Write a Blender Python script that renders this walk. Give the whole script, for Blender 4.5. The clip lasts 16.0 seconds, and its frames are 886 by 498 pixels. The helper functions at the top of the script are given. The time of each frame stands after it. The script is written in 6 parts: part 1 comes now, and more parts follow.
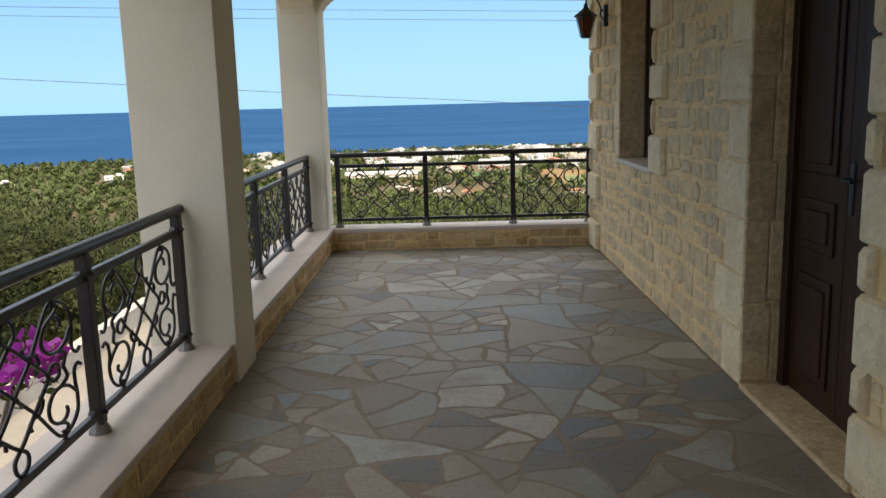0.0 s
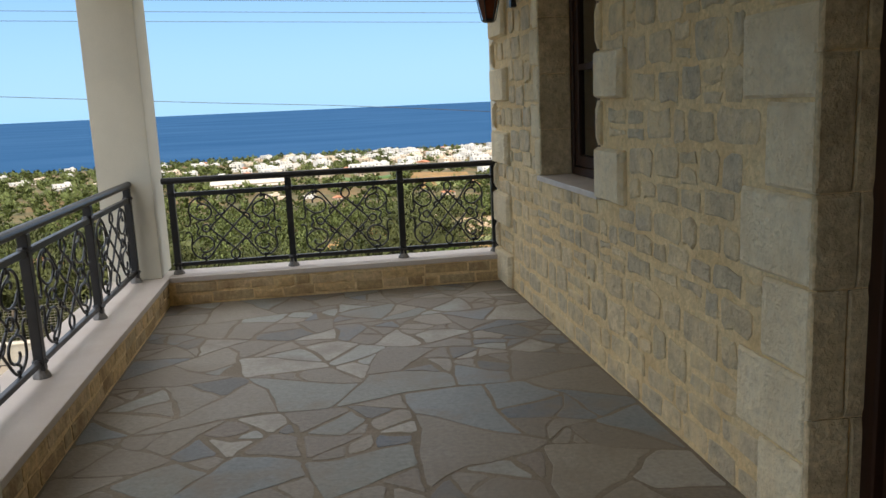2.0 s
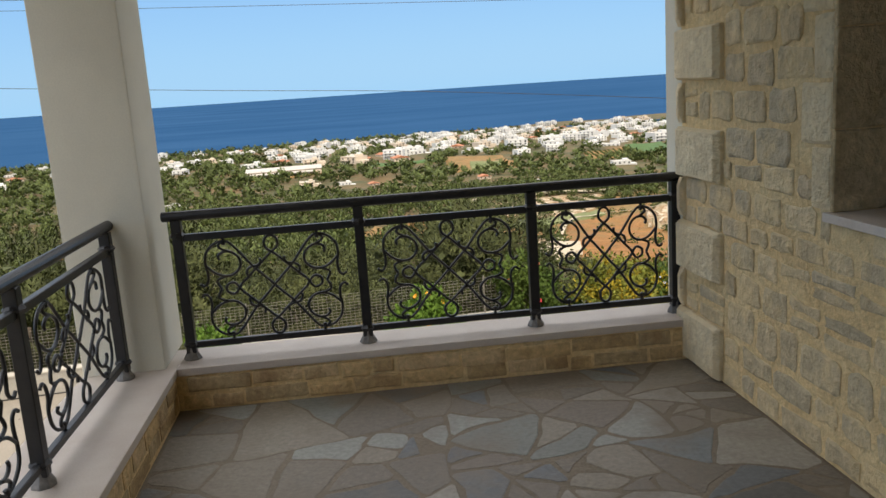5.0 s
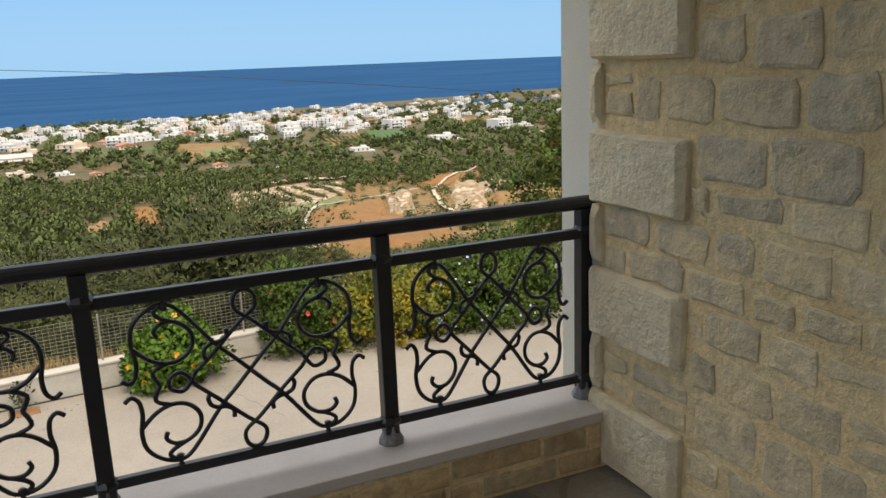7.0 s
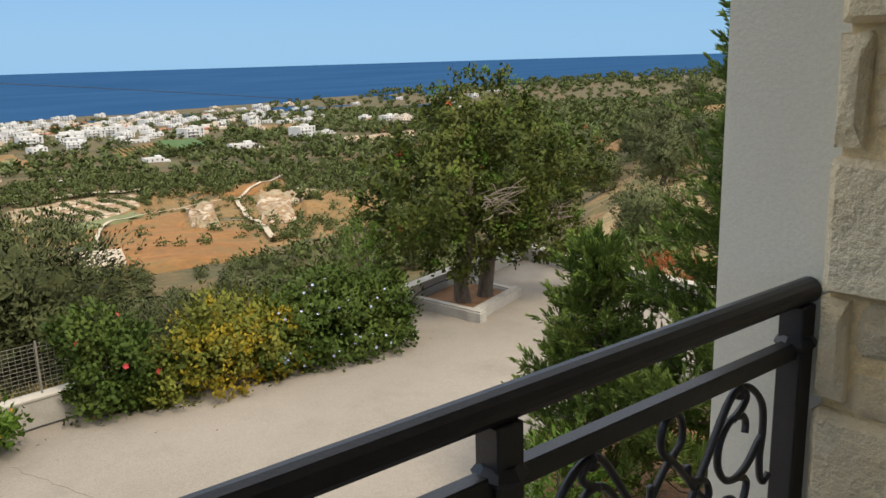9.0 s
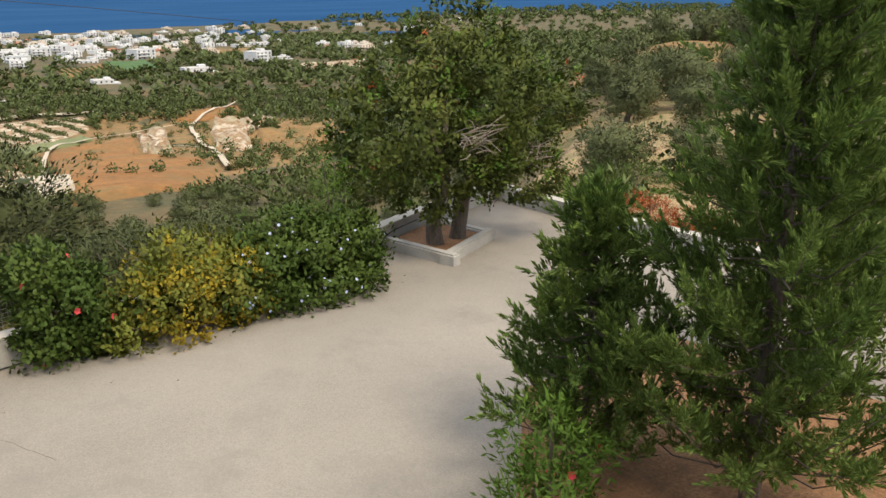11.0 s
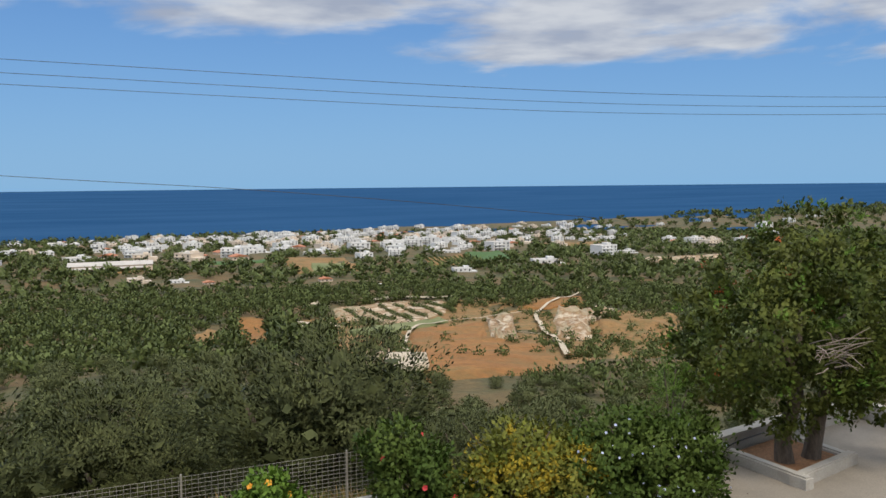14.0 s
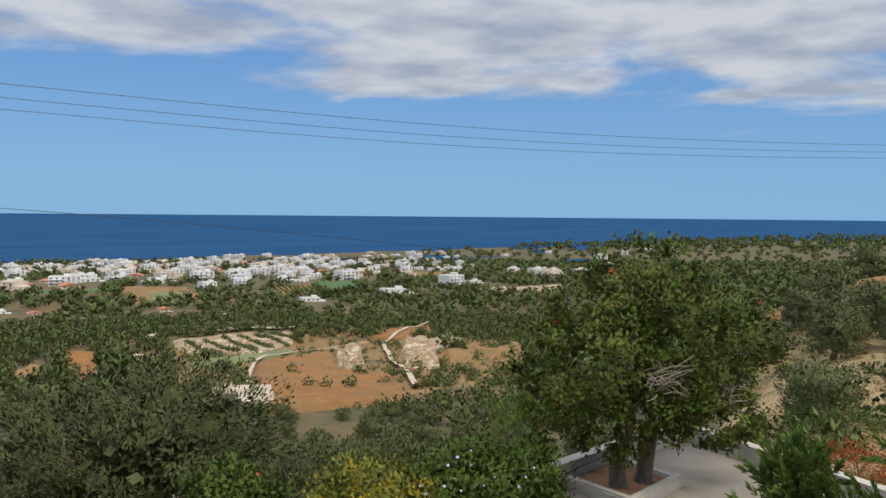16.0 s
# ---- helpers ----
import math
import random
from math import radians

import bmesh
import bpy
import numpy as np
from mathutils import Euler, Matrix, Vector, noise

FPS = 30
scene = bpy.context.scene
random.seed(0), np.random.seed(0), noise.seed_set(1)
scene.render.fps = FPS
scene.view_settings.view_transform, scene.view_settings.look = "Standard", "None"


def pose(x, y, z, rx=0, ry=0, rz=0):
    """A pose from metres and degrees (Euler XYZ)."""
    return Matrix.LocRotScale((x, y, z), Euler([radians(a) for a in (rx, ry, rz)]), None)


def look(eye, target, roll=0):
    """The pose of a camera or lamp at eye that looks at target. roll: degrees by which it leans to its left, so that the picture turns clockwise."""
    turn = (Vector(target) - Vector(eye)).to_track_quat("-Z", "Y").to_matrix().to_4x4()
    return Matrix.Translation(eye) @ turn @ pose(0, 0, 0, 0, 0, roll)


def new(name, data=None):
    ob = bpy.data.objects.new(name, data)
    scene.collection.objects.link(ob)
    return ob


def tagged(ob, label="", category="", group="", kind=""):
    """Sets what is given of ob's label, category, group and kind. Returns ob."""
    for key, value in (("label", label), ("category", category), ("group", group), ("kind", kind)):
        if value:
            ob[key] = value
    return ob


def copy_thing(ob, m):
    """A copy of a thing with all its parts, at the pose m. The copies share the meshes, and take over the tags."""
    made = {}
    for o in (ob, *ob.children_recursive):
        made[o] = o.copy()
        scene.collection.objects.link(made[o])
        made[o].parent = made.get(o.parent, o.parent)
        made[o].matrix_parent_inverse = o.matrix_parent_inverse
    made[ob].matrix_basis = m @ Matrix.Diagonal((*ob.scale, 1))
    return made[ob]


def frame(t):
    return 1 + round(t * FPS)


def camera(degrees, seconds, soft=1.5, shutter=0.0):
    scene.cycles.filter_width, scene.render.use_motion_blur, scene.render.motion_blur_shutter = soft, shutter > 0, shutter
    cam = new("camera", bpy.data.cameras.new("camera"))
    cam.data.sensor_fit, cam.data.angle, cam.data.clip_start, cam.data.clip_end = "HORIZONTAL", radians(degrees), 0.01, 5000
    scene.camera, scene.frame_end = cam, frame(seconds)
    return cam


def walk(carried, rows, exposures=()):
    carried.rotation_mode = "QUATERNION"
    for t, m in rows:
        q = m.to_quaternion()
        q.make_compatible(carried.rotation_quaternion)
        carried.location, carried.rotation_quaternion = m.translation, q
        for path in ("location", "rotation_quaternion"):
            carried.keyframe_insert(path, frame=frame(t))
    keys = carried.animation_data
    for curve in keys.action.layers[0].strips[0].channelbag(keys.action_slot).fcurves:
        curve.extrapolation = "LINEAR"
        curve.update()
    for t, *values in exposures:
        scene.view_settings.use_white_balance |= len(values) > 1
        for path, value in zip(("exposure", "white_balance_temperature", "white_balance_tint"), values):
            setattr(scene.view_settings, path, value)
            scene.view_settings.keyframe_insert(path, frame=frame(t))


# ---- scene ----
import collections

cam = camera(56.8, 16.0)
PATH = [
    (0, (0.173, -0.138, 1.496), (0.159, 1.83, 1.142), -1.5),
    (0.5, (0.174, 0.313, 1.484), (0.326, 2.278, 1.143), -1.5),
    (1, (0.177, 0.756, 1.474), (0.431, 2.71, 1.129), -1.7),
    (1.5, (0.181, 1.189, 1.491), (0.441, 3.141, 1.14), -2.3),
    (2, (0.183, 1.663, 1.496), (0.475, 3.609, 1.141), -2.6),
    (2.5, (0.243, 2.106, 1.478), (0.513, 4.057, 1.134), -2.8),
    (3, (0.239, 2.53, 1.486), (0.476, 4.484, 1.131), -2.1),
    (3.2, (0.235, 2.7, 1.487), (0.459, 4.653, 1.117), -1.8),
    (5.3, (-0.1, 4.44, 1.527), (0.118, 6.388, 1.131), -4.3),
    (5.5, (-0.11, 4.618, 1.523), (0.197, 6.552, 1.116), -3.8),
    (6, (-0.111, 5.067, 1.502), (0.431, 6.941, 1.062), -3.3),
    (6.5, (-0.075, 5.491, 1.492), (0.608, 7.317, 1.045), -3.1),
    (7, (-0.026, 5.928, 1.5), (0.774, 7.704, 1.047), -2.3),
    (7.5, (0.026, 6.363, 1.504), (0.952, 8.073, 1.04), -2.2),
    (8, (0.103, 6.804, 1.485), (1.086, 8.481, 1.015), -2.0),
    (8.5, (0.155, 7.239, 1.447), (1.253, 8.841, 0.974), -1.6),
    (9, (0.157, 7.605, 1.436), (1.358, 9.139, 0.984), -1.7),
    (9.2, (0.162, 7.74, 1.435), (1.387, 9.256, 0.987), -1.2),
    (11.3, (0.38, 8.31, 1.42), (1.622, 9.74, 0.779), 0.5),
    (11.5, (0.34, 8.3, 1.42), (1.449, 9.835, 0.777), 1.0),
    (12, (0.227, 8.176, 1.419), (0.907, 9.934, 0.75), 0.8),
    (12.5, (0.118, 8.034, 1.495), (0.51, 9.888, 0.854), 0.7),
    (13, (0.068, 7.913, 1.569), (0.37, 9.833, 1.098), 0.5),
    (13.5, (0.051, 7.893, 1.612), (0.413, 9.843, 1.351), -0.1),
    (14, (0.2, 8.08, 1.61), (0.8, 9.982, 1.453), -0.6),
    (14.5, (0.36, 8.24, 1.6), (1.254, 10.025, 1.481), -0.2),
    (15, (0.42, 8.28, 1.6), (1.462, 9.985, 1.505), 0.2),
    (15.5, (0.42, 8.28, 1.6), (1.461, 9.986, 1.514), 0.5),
    (16, (0.38, 8.26, 1.6), (1.319, 10.024, 1.515), 0.5),
]
walk(cam, [(t, look(eye, target, roll)) for t, eye, target, roll in PATH],
     exposures=[(0, 0.48, 7200, 10), (2.0, 0.44, 7200, 10), (3.2, 0.3, 7200, 10), (5.5, 0.14, 7150, 10), (7.0, 0.1, 7050, 10), (9.0, -0.06, 6950, 10), (11.5, 0.02, 6750, 10), (12.5, -0.02, 6650, 10), (13.0, -0.16, 6550, 10), (14.0, -0.38, 6500, 10), (16.0, -0.4, 6500, 10)])
# ---- world, sun ----
SUN_ELEV, SUN_ROT = radians(57), radians(4)
world = bpy.data.worlds.new("world")
scene.world = world
world.use_nodes = True
wn, wl = world.node_tree.nodes, world.node_tree.links
sky = wn.new("ShaderNodeTexSky")
sky.sky_type, sky.sun_disc = "NISHITA", False
sky.sun_elevation, sky.sun_rotation = SUN_ELEV, math.pi + SUN_ROT
sky.altitude, sky.air_density, sky.dust_density, sky.ozone_density = 50, 1.0, 0.25, 3.0


def wmath(op, a, b=None, c=None):
    n = wn.new("ShaderNodeMath")
    n.operation = op
    for i, v in enumerate((a, b, c)):
        if v is None:
            continue
        if isinstance(v, (int, float)):
            n.inputs[i].default_value = v
        else:
            wl.new(v, n.inputs[i])
    return n.outputs[0]


# a broken deck of cloud: noise laid on a flat layer high above the place
tc = wn.new("ShaderNodeTexCoord")
sep = wn.new("ShaderNodeSeparateXYZ")
wl.new(tc.outputs["Generated"], sep.inputs[0])
up = wmath("ADD", wmath("MAXIMUM", sep.outputs[2], 0.0), 0.06)
com = wn.new("ShaderNodeCombineXYZ")
wl.new(wmath("DIVIDE", sep.outputs[0], up), com.inputs[0])
wl.new(wmath("DIVIDE", sep.outputs[1], up), com.inputs[1])
cn = wn.new("ShaderNodeTexNoise")
cn.inputs["Scale"].default_value, cn.inputs["Detail"].default_value, cn.inputs["Roughness"].default_value = 0.75, 7, 0.55
cn.inputs["Distortion"].default_value = 0.25
wl.new(com.outputs[0], cn.inputs["Vector"])
# cloud cover grows with height above the sea
cover = wn.new("ShaderNodeMapRange")
cover.interpolation_type = "SMOOTHSTEP"
cover.inputs["From Min"].default_value, cover.inputs["From Max"].default_value = 0.07, 0.21
cover.inputs["To Min"].default_value, cover.inputs["To Max"].default_value = -0.17, 0.20
east = wmath("MULTIPLY", wmath("SUBTRACT", sep.outputs[0], 0.40), 0.075)
wl.new(wmath("ADD", sep.outputs[2], east), cover.inputs["Value"])
dens = wmath("ADD", cn.outputs["Fac"], cover.outputs[0])
ramp = wn.new("ShaderNodeMapRange")
ramp.interpolation_type = "SMOOTHSTEP"
ramp.inputs["From Min"].default_value, ramp.inputs["From Max"].default_value = 0.53, 0.70
ramp.inputs["To Max"].default_value = 0.9
wl.new(dens, ramp.inputs["Value"])
cn2 = wn.new("ShaderNodeTexNoise")
cn2.inputs["Scale"].default_value, cn2.inputs["Detail"].default_value = 2.2, 6
wl.new(com.outputs[0], cn2.inputs["Vector"])
ccol = wn.new("ShaderNodeValToRGB")
ccol.color_ramp.elements[0].position, ccol.color_ramp.elements[0].color = 0.36, (3.9, 4.3, 5.2, 1)
ccol.color_ramp.elements[1].position, ccol.color_ramp.elements[1].color = 0.62, (6.6, 6.8, 7.1, 1)
wl.new(cn2.outputs["Fac"], ccol.inputs[0])
# blue air: the low sky keeps a clear light blue over the sea
tint = wn.new("ShaderNodeMix")
tint.data_type, tint.blend_type = "RGBA", "MIX"
low = wn.new("ShaderNodeMapRange")
low.inputs["From Min"].default_value, low.inputs["From Max"].default_value = 0.0, 0.30
low.inputs["To Min"].default_value, low.inputs["To Max"].default_value = 0.92, 0.45
wl.new(sep.outputs[2], low.inputs["Value"])
air = wn.new("ShaderNodeValToRGB")
air.color_ramp.elements[0].position, air.color_ramp.elements[0].color = 0.0, (2.15, 4.62, 7.6, 1)
air.color_ramp.elements[1].position, air.color_ramp.elements[1].color = 0.22, (0.8, 2.85, 7.2, 1)
wl.new(sep.outputs[2], air.inputs[0])
wl.new(low.outputs[0], tint.inputs["Factor"])
wl.new(sky.outputs[0], tint.inputs["A"])
wl.new(air.outputs[0], tint.inputs["B"])
mixc = wn.new("ShaderNodeMix")
mixc.data_type = "RGBA"
wl.new(ramp.outputs[0], mixc.inputs["Factor"])
wl.new(tint.outputs["Result"], mixc.inputs["A"])
# the deck is brightest high up, near the veiled sun
glow = wn.new("ShaderNodeMapRange")
glow.interpolation_type = "SMOOTHSTEP"
glow.inputs["From Min"].default_value, glow.inputs["From Max"].default_value = 0.22, 0.60
glow.inputs["To Min"].default_value, glow.inputs["To Max"].default_value = 1.02, 2.8
wl.new(sep.outputs[2], glow.inputs["Value"])
lit = wn.new("ShaderNodeVectorMath")
lit.operation = "SCALE"
wl.new(ccol.outputs[0], lit.inputs[0])
wl.new(glow.outputs[0], lit.inputs["Scale"])
wl.new(lit.outputs[0], mixc.inputs["B"])
wl.new(mixc.outputs["Result"], wn["Background"].inputs[0])
wn["Background"].inputs[1].default_value = 0.125

sun = new("sun", bpy.data.lights.new("sun", "SUN"))
sun.data.energy, sun.data.angle, sun.data.color = 3.1, radians(18), (1.0, 0.90, 0.74)
sd = Vector((math.sin(SUN_ROT) * math.cos(SUN_ELEV), -math.cos(SUN_ROT) * math.cos(SUN_ELEV), math.sin(SUN_ELEV)))
sun.matrix_world = look(sd * 50, (0, 0, 0))


# ---- mesh helpers ----
def mesh_of(bm, name, material=None, smooth=False):
    me = bpy.data.meshes.new(name)
    bm.normal_update()
    bm.to_mesh(me)
    bm.free()
    if material:
        me.materials.append(material)
    if smooth:
        me.shade_smooth()
    return me


def part(name, bm, material, parent, label="", smooth=False):
    """Link a bmesh (or a mesh) as one mesh object under parent."""
    me = mesh_of(bm, name, material, smooth) if isinstance(bm, bmesh.types.BMesh) else bm
    ob = new(name, me)
    ob.parent = parent
    return tagged(ob, label)


def thing(name, label, category, at=(0, 0, 0), rz=0, group="", kind=""):
    ob = new(name)
    ob.matrix_basis = pose(*at, rz=rz)
    ob.empty_display_size = 0.1
    return tagged(ob, label, category, group, kind)


def add_box(bm, lo, hi, bevel=0.0, segments=1):
    size = [b - a for a, b in zip(lo, hi)]
    mid = [(a + b) / 2 for a, b in zip(lo, hi)]
    r = bmesh.ops.create_cube(bm, size=1, matrix=Matrix.Translation(mid) @ Matrix.Diagonal((*size, 1)))
    if bevel:
        edges = list({e for v in r["verts"] for e in v.link_edges})
        bmesh.ops.bevel(bm, geom=edges, offset=bevel, segments=segments, affect="EDGES", profile=0.6)
    return bm


def box_bm(lo, hi, bevel=0.0, segments=1):
    return add_box(bmesh.new(), lo, hi, bevel, segments)


def structure(name, bm, material, label, category, smooth=False):
    return tagged(new(name, mesh_of(bm, name, material, smooth)), label, category, kind="structure")


def add_tube(bm, pts, r, sides=6, closed=False, taper=None):
    """A round bar swept along points."""
    pts = [Vector(p) for p in pts]
    n = len(pts)
    rings = []
    ref = None
    for i, p in enumerate(pts):
        a = pts[(i - 1) % n] if closed or i else p
        b = pts[(i + 1) % n] if closed or i < n - 1 else p
        d = (b - a).normalized()
        if ref is None:
            ref = d.orthogonal().normalized()
        ref = (ref - d * ref.dot(d)).normalized()
        side = d.cross(ref)
        rr = r if taper is None else r * taper[i]
        rings.append([bm.verts.new(p + rr * (math.cos(k * 2 * math.pi / sides) * ref + math.sin(k * 2 * math.pi / sides) * side)) for k in range(sides)])
    for i in range(n if closed else n - 1):
        a, b = rings[i], rings[(i + 1) % n]
        for k in range(sides):
            bm.faces.new((a[k], a[(k + 1) % sides], b[(k + 1) % sides], b[k]))
    if not closed:
        bm.faces.new(rings[0][::-1])
        bm.faces.new(rings[-1])
    return bm


def spline(pts, steps=5, closed=False):
    """Catmull-Rom curve through points."""
    pts = [Vector(p) for p in pts]
    n = len(pts)
    out = []
    for i in range(n if closed else n - 1):
        p0, p1, p2, p3 = (pts[(i + k) % n] if closed else pts[min(max(i + k, 0), n - 1)] for k in (-1, 0, 1, 2))
        for s in range(steps):
            t = s / steps
            out.append(0.5 * ((2 * p1) + (p2 - p0) * t + (2 * p0 - 5 * p1 + 4 * p2 - p3) * t * t + (3 * p1 - p0 - 3 * p2 + p3) * t ** 3))
    if not closed:
        out.append(pts[-1])
    return out


def add_lathe(bm, profile, at=(0, 0, 0), sides=12):
    rings = [[bm.verts.new((at[0] + r * math.cos(k * 2 * math.pi / sides), at[1] + r * math.sin(k * 2 * math.pi / sides), at[2] + z)) for k in range(sides)] for r, z in profile]
    for a, b in zip(rings, rings[1:]):
        for k in range(sides):
            bm.faces.new((a[k], a[(k + 1) % sides], b[(k + 1) % sides], b[k]))
    bm.faces.new(rings[0][::-1])
    bm.faces.new(rings[-1])
    return bm


def add_prism(bm, poly, axis, lo, hi):
    """A polygon in the plane across axis, pulled from lo to hi."""
    def at(u, v, w):
        return {"x": (w, u, v), "y": (u, w, v), "z": (u, v, w)}[axis]
    a = [bm.verts.new(at(u, v, lo)) for u, v in poly]
    b = [bm.verts.new(at(u, v, hi)) for u, v in poly]
    n = len(poly)
    bm.faces.new(a)
    bm.faces.new(b[::-1])
    for i in range(n):
        bm.faces.new((a[i], b[i], b[(i + 1) % n], a[(i + 1) % n]))
    bmesh.ops.recalc_face_normals(bm, faces=bm.faces)
    return bm


# ---- materials ----
def material(name, colours, scale=4.0, rough=0.8, bump=0.0, bump_scale=40.0, metal=0.0, vary=0.0, fine=0.12, stain=None, random_ramp=None, detail=6, spec=0.4, translucent=0.0, island=False, stretch=(1, 1, 1)):
    """Noise-mixed colours in metres, finer grain over it, bump, and an object- or island-wise shift."""
    m = bpy.data.materials.new(name)
    m.use_nodes = True
    n, l = m.node_tree.nodes, m.node_tree.links
    b = n["Principled BSDF"]
    b.inputs["Roughness"].default_value, b.inputs["Metallic"].default_value = rough, metal
    b.inputs["Specular IOR Level"].default_value = spec
    geo = n.new("ShaderNodeNewGeometry")
    pos = geo.outputs["Position"]
    if stretch != (1, 1, 1):
        mp = n.new("ShaderNodeMapping")
        mp.inputs["Scale"].default_value = stretch
        l.new(pos, mp.inputs["Vector"])
        pos = mp.outputs[0]
    info = n.new("ShaderNodeObjectInfo")
    rnd = geo.outputs["Random Per Island"] if island else info.outputs["Random"]

    def tex(s, d=detail, rg=0.6):
        t = n.new("ShaderNodeTexNoise")
        t.inputs["Scale"].default_value, t.inputs["Detail"].default_value, t.inputs["Roughness"].default_value = s, d, rg
        l.new(pos, t.inputs["Vector"])
        return t.outputs["Fac"]

    def mix(f, a, c, kind="MIX"):
        x = n.new("ShaderNodeMix")
        x.data_type, x.blend_type = "RGBA", kind
        for v, s in ((f, "Factor"), (a, "A"), (c, "B")):
            if isinstance(v, (int, float)):
                x.inputs[s].default_value = v
            elif isinstance(v, tuple):
                x.inputs[s].default_value = (*v, 1)
            else:
                l.new(v, x.inputs[s])
        return x.outputs["Result"]

    def ramp(f, cols, lo=0.3, hi=0.7, kind="LINEAR"):
        r = n.new("ShaderNodeValToRGB")
        r.color_ramp.interpolation = kind
        e = r.color_ramp.elements
        while len(e) < len(cols):
            e.new(0.5)
        for i, c in enumerate(cols):
            e[i].position = lo + (hi - lo) * i / max(1, len(cols) - 1)
            e[i].color = (*c, 1)
        l.new(f, r.inputs[0])
        return r.outputs[0]

    col = ramp(tex(scale), colours) if len(colours) > 1 else colours[0]
    if random_ramp:
        base = ramp(rnd, random_ramp, 0.0, 1.0 - 1.0 / len(random_ramp), "CONSTANT")
        col = mix(0.72, col, base)
    if fine:
        g = ramp(tex(bump_scale, 4, 0.7), [(1 - fine * 2.2,) * 3, (1 + fine,) * 3], 0.25, 0.75)
        col = mix(1.0, col, g, "MULTIPLY")
    if vary:
        v = n.new("ShaderNodeMapRange")
        v.inputs["To Min"].default_value, v.inputs["To Max"].default_value = 1 - vary, 1 + vary
        l.new(rnd, v.inputs["Value"])
        hsv = n.new("ShaderNodeHueSaturation")
        l.new(v.outputs[0], hsv.inputs["Value"])
        if isinstance(col, tuple):
            hsv.inputs["Color"].default_value = (*col, 1)
        else:
            l.new(col, hsv.inputs["Color"])
        col = hsv.outputs[0]
    if stain:
        sc, sf, amount = stain
        f = ramp(tex(sf, 5, 0.65), [(0, 0, 0), (amount,) * 3], 0.48, 0.68)
        col = mix(f, col, sc)
    if isinstance(col, tuple):
        b.inputs["Base Color"].default_value = (*col, 1)
    else:
        l.new(col, b.inputs["Base Color"])
    if bump:
        bp = n.new("ShaderNodeBump")
        bp.inputs["Strength"].default_value, bp.inputs["Distance"].default_value = 1.0, bump
        l.new(tex(bump_scale, 5, 0.65), bp.inputs["Height"])
        l.new(bp.outputs[0], b.inputs["Normal"])
    if translucent:
        tr = n.new("ShaderNodeBsdfTranslucent")
        if isinstance(col, tuple):
            tr.inputs[0].default_value = (*col, 1)
        else:
            l.new(col, tr.inputs[0])
        ms = n.new("ShaderNodeMixShader")
        ms.inputs[0].default_value = translucent
        l.new(b.outputs[0], ms.inputs[1])
        l.new(tr.outputs[0], ms.inputs[2])
        l.new(ms.outputs[0], n["Material Output"].inputs[0])
    return m


PLASTER = material("cream_plaster", [(0.67, 0.63, 0.51), (0.75, 0.71, 0.59)], 1.2, 0.9, 0.0012, 120, fine=0.04, stain=((0.54, 0.52, 0.44), 2.0, 0.25))
CAP = material("pink_white_cap", [(0.55, 0.47, 0.41), (0.63, 0.56, 0.49)], 2.5, 0.65, 0.0008, 150, fine=0.06, stain=((0.45, 0.36, 0.28), 3.0, 0.3))
MORTAR = material("ochre_mortar", [(0.82, 0.60, 0.30), (0.88, 0.69, 0.39)], 5, 0.95, 0.014, 38, fine=0.14, stain=((0.60, 0.39, 0.17), 3.0, 0.5))
STONE_SHADES = [(0.68, 0.54, 0.335), (0.59, 0.49, 0.325), (0.73, 0.58, 0.35), (0.65, 0.52, 0.325), (0.56, 0.47, 0.325), (0.70, 0.55, 0.335), (0.62, 0.50, 0.33), (0.77, 0.61, 0.37)]
STONE, STONE_FAR = (material(name, [(0.58, 0.46, 0.29), (0.74, 0.59, 0.36)], 7, 0.9, 0.030, 14, vary=0.07, fine=0.16, stain=((0.82, 0.63, 0.34), 5.0, 0.75), island=isl, random_ramp=STONE_SHADES)
                    for name, isl in (("limestone", False), ("limestone_upper", True)))
QUOIN = material("dressed_quoin", [(0.85, 0.69, 0.43), (0.91, 0.78, 0.53)], 6, 0.88, 0.034, 20, vary=0.05, fine=0.10, stain=((0.58, 0.44, 0.25), 5.0, 0.4))
JAMB = material("jamb_stone", [(0.62, 0.47, 0.26), (0.74, 0.58, 0.35)], 6, 0.9, 0.014, 30, vary=0.10, fine=0.18, stain=((0.24, 0.17, 0.10), 5.0, 0.5))
LOWSTONE = material("stained_parapet_stone", [(0.62, 0.43, 0.21), (0.72, 0.53, 0.30)], 8, 0.9, 0.014, 30, vary=0.18, fine=0.18, stain=((0.26, 0.15, 0.065), 6.0, 0.7),
                    random_ramp=[(0.66, 0.46, 0.23), (0.56, 0.43, 0.25), (0.70, 0.49, 0.24), (0.60, 0.44, 0.25)])
GROUT = material("floor_grout", [(0.20, 0.165, 0.125), (0.27, 0.225, 0.17)], 3, 0.85, 0.003, 80, fine=0.15, stain=((0.20, 0.165, 0.125), 1.9, 0.9))
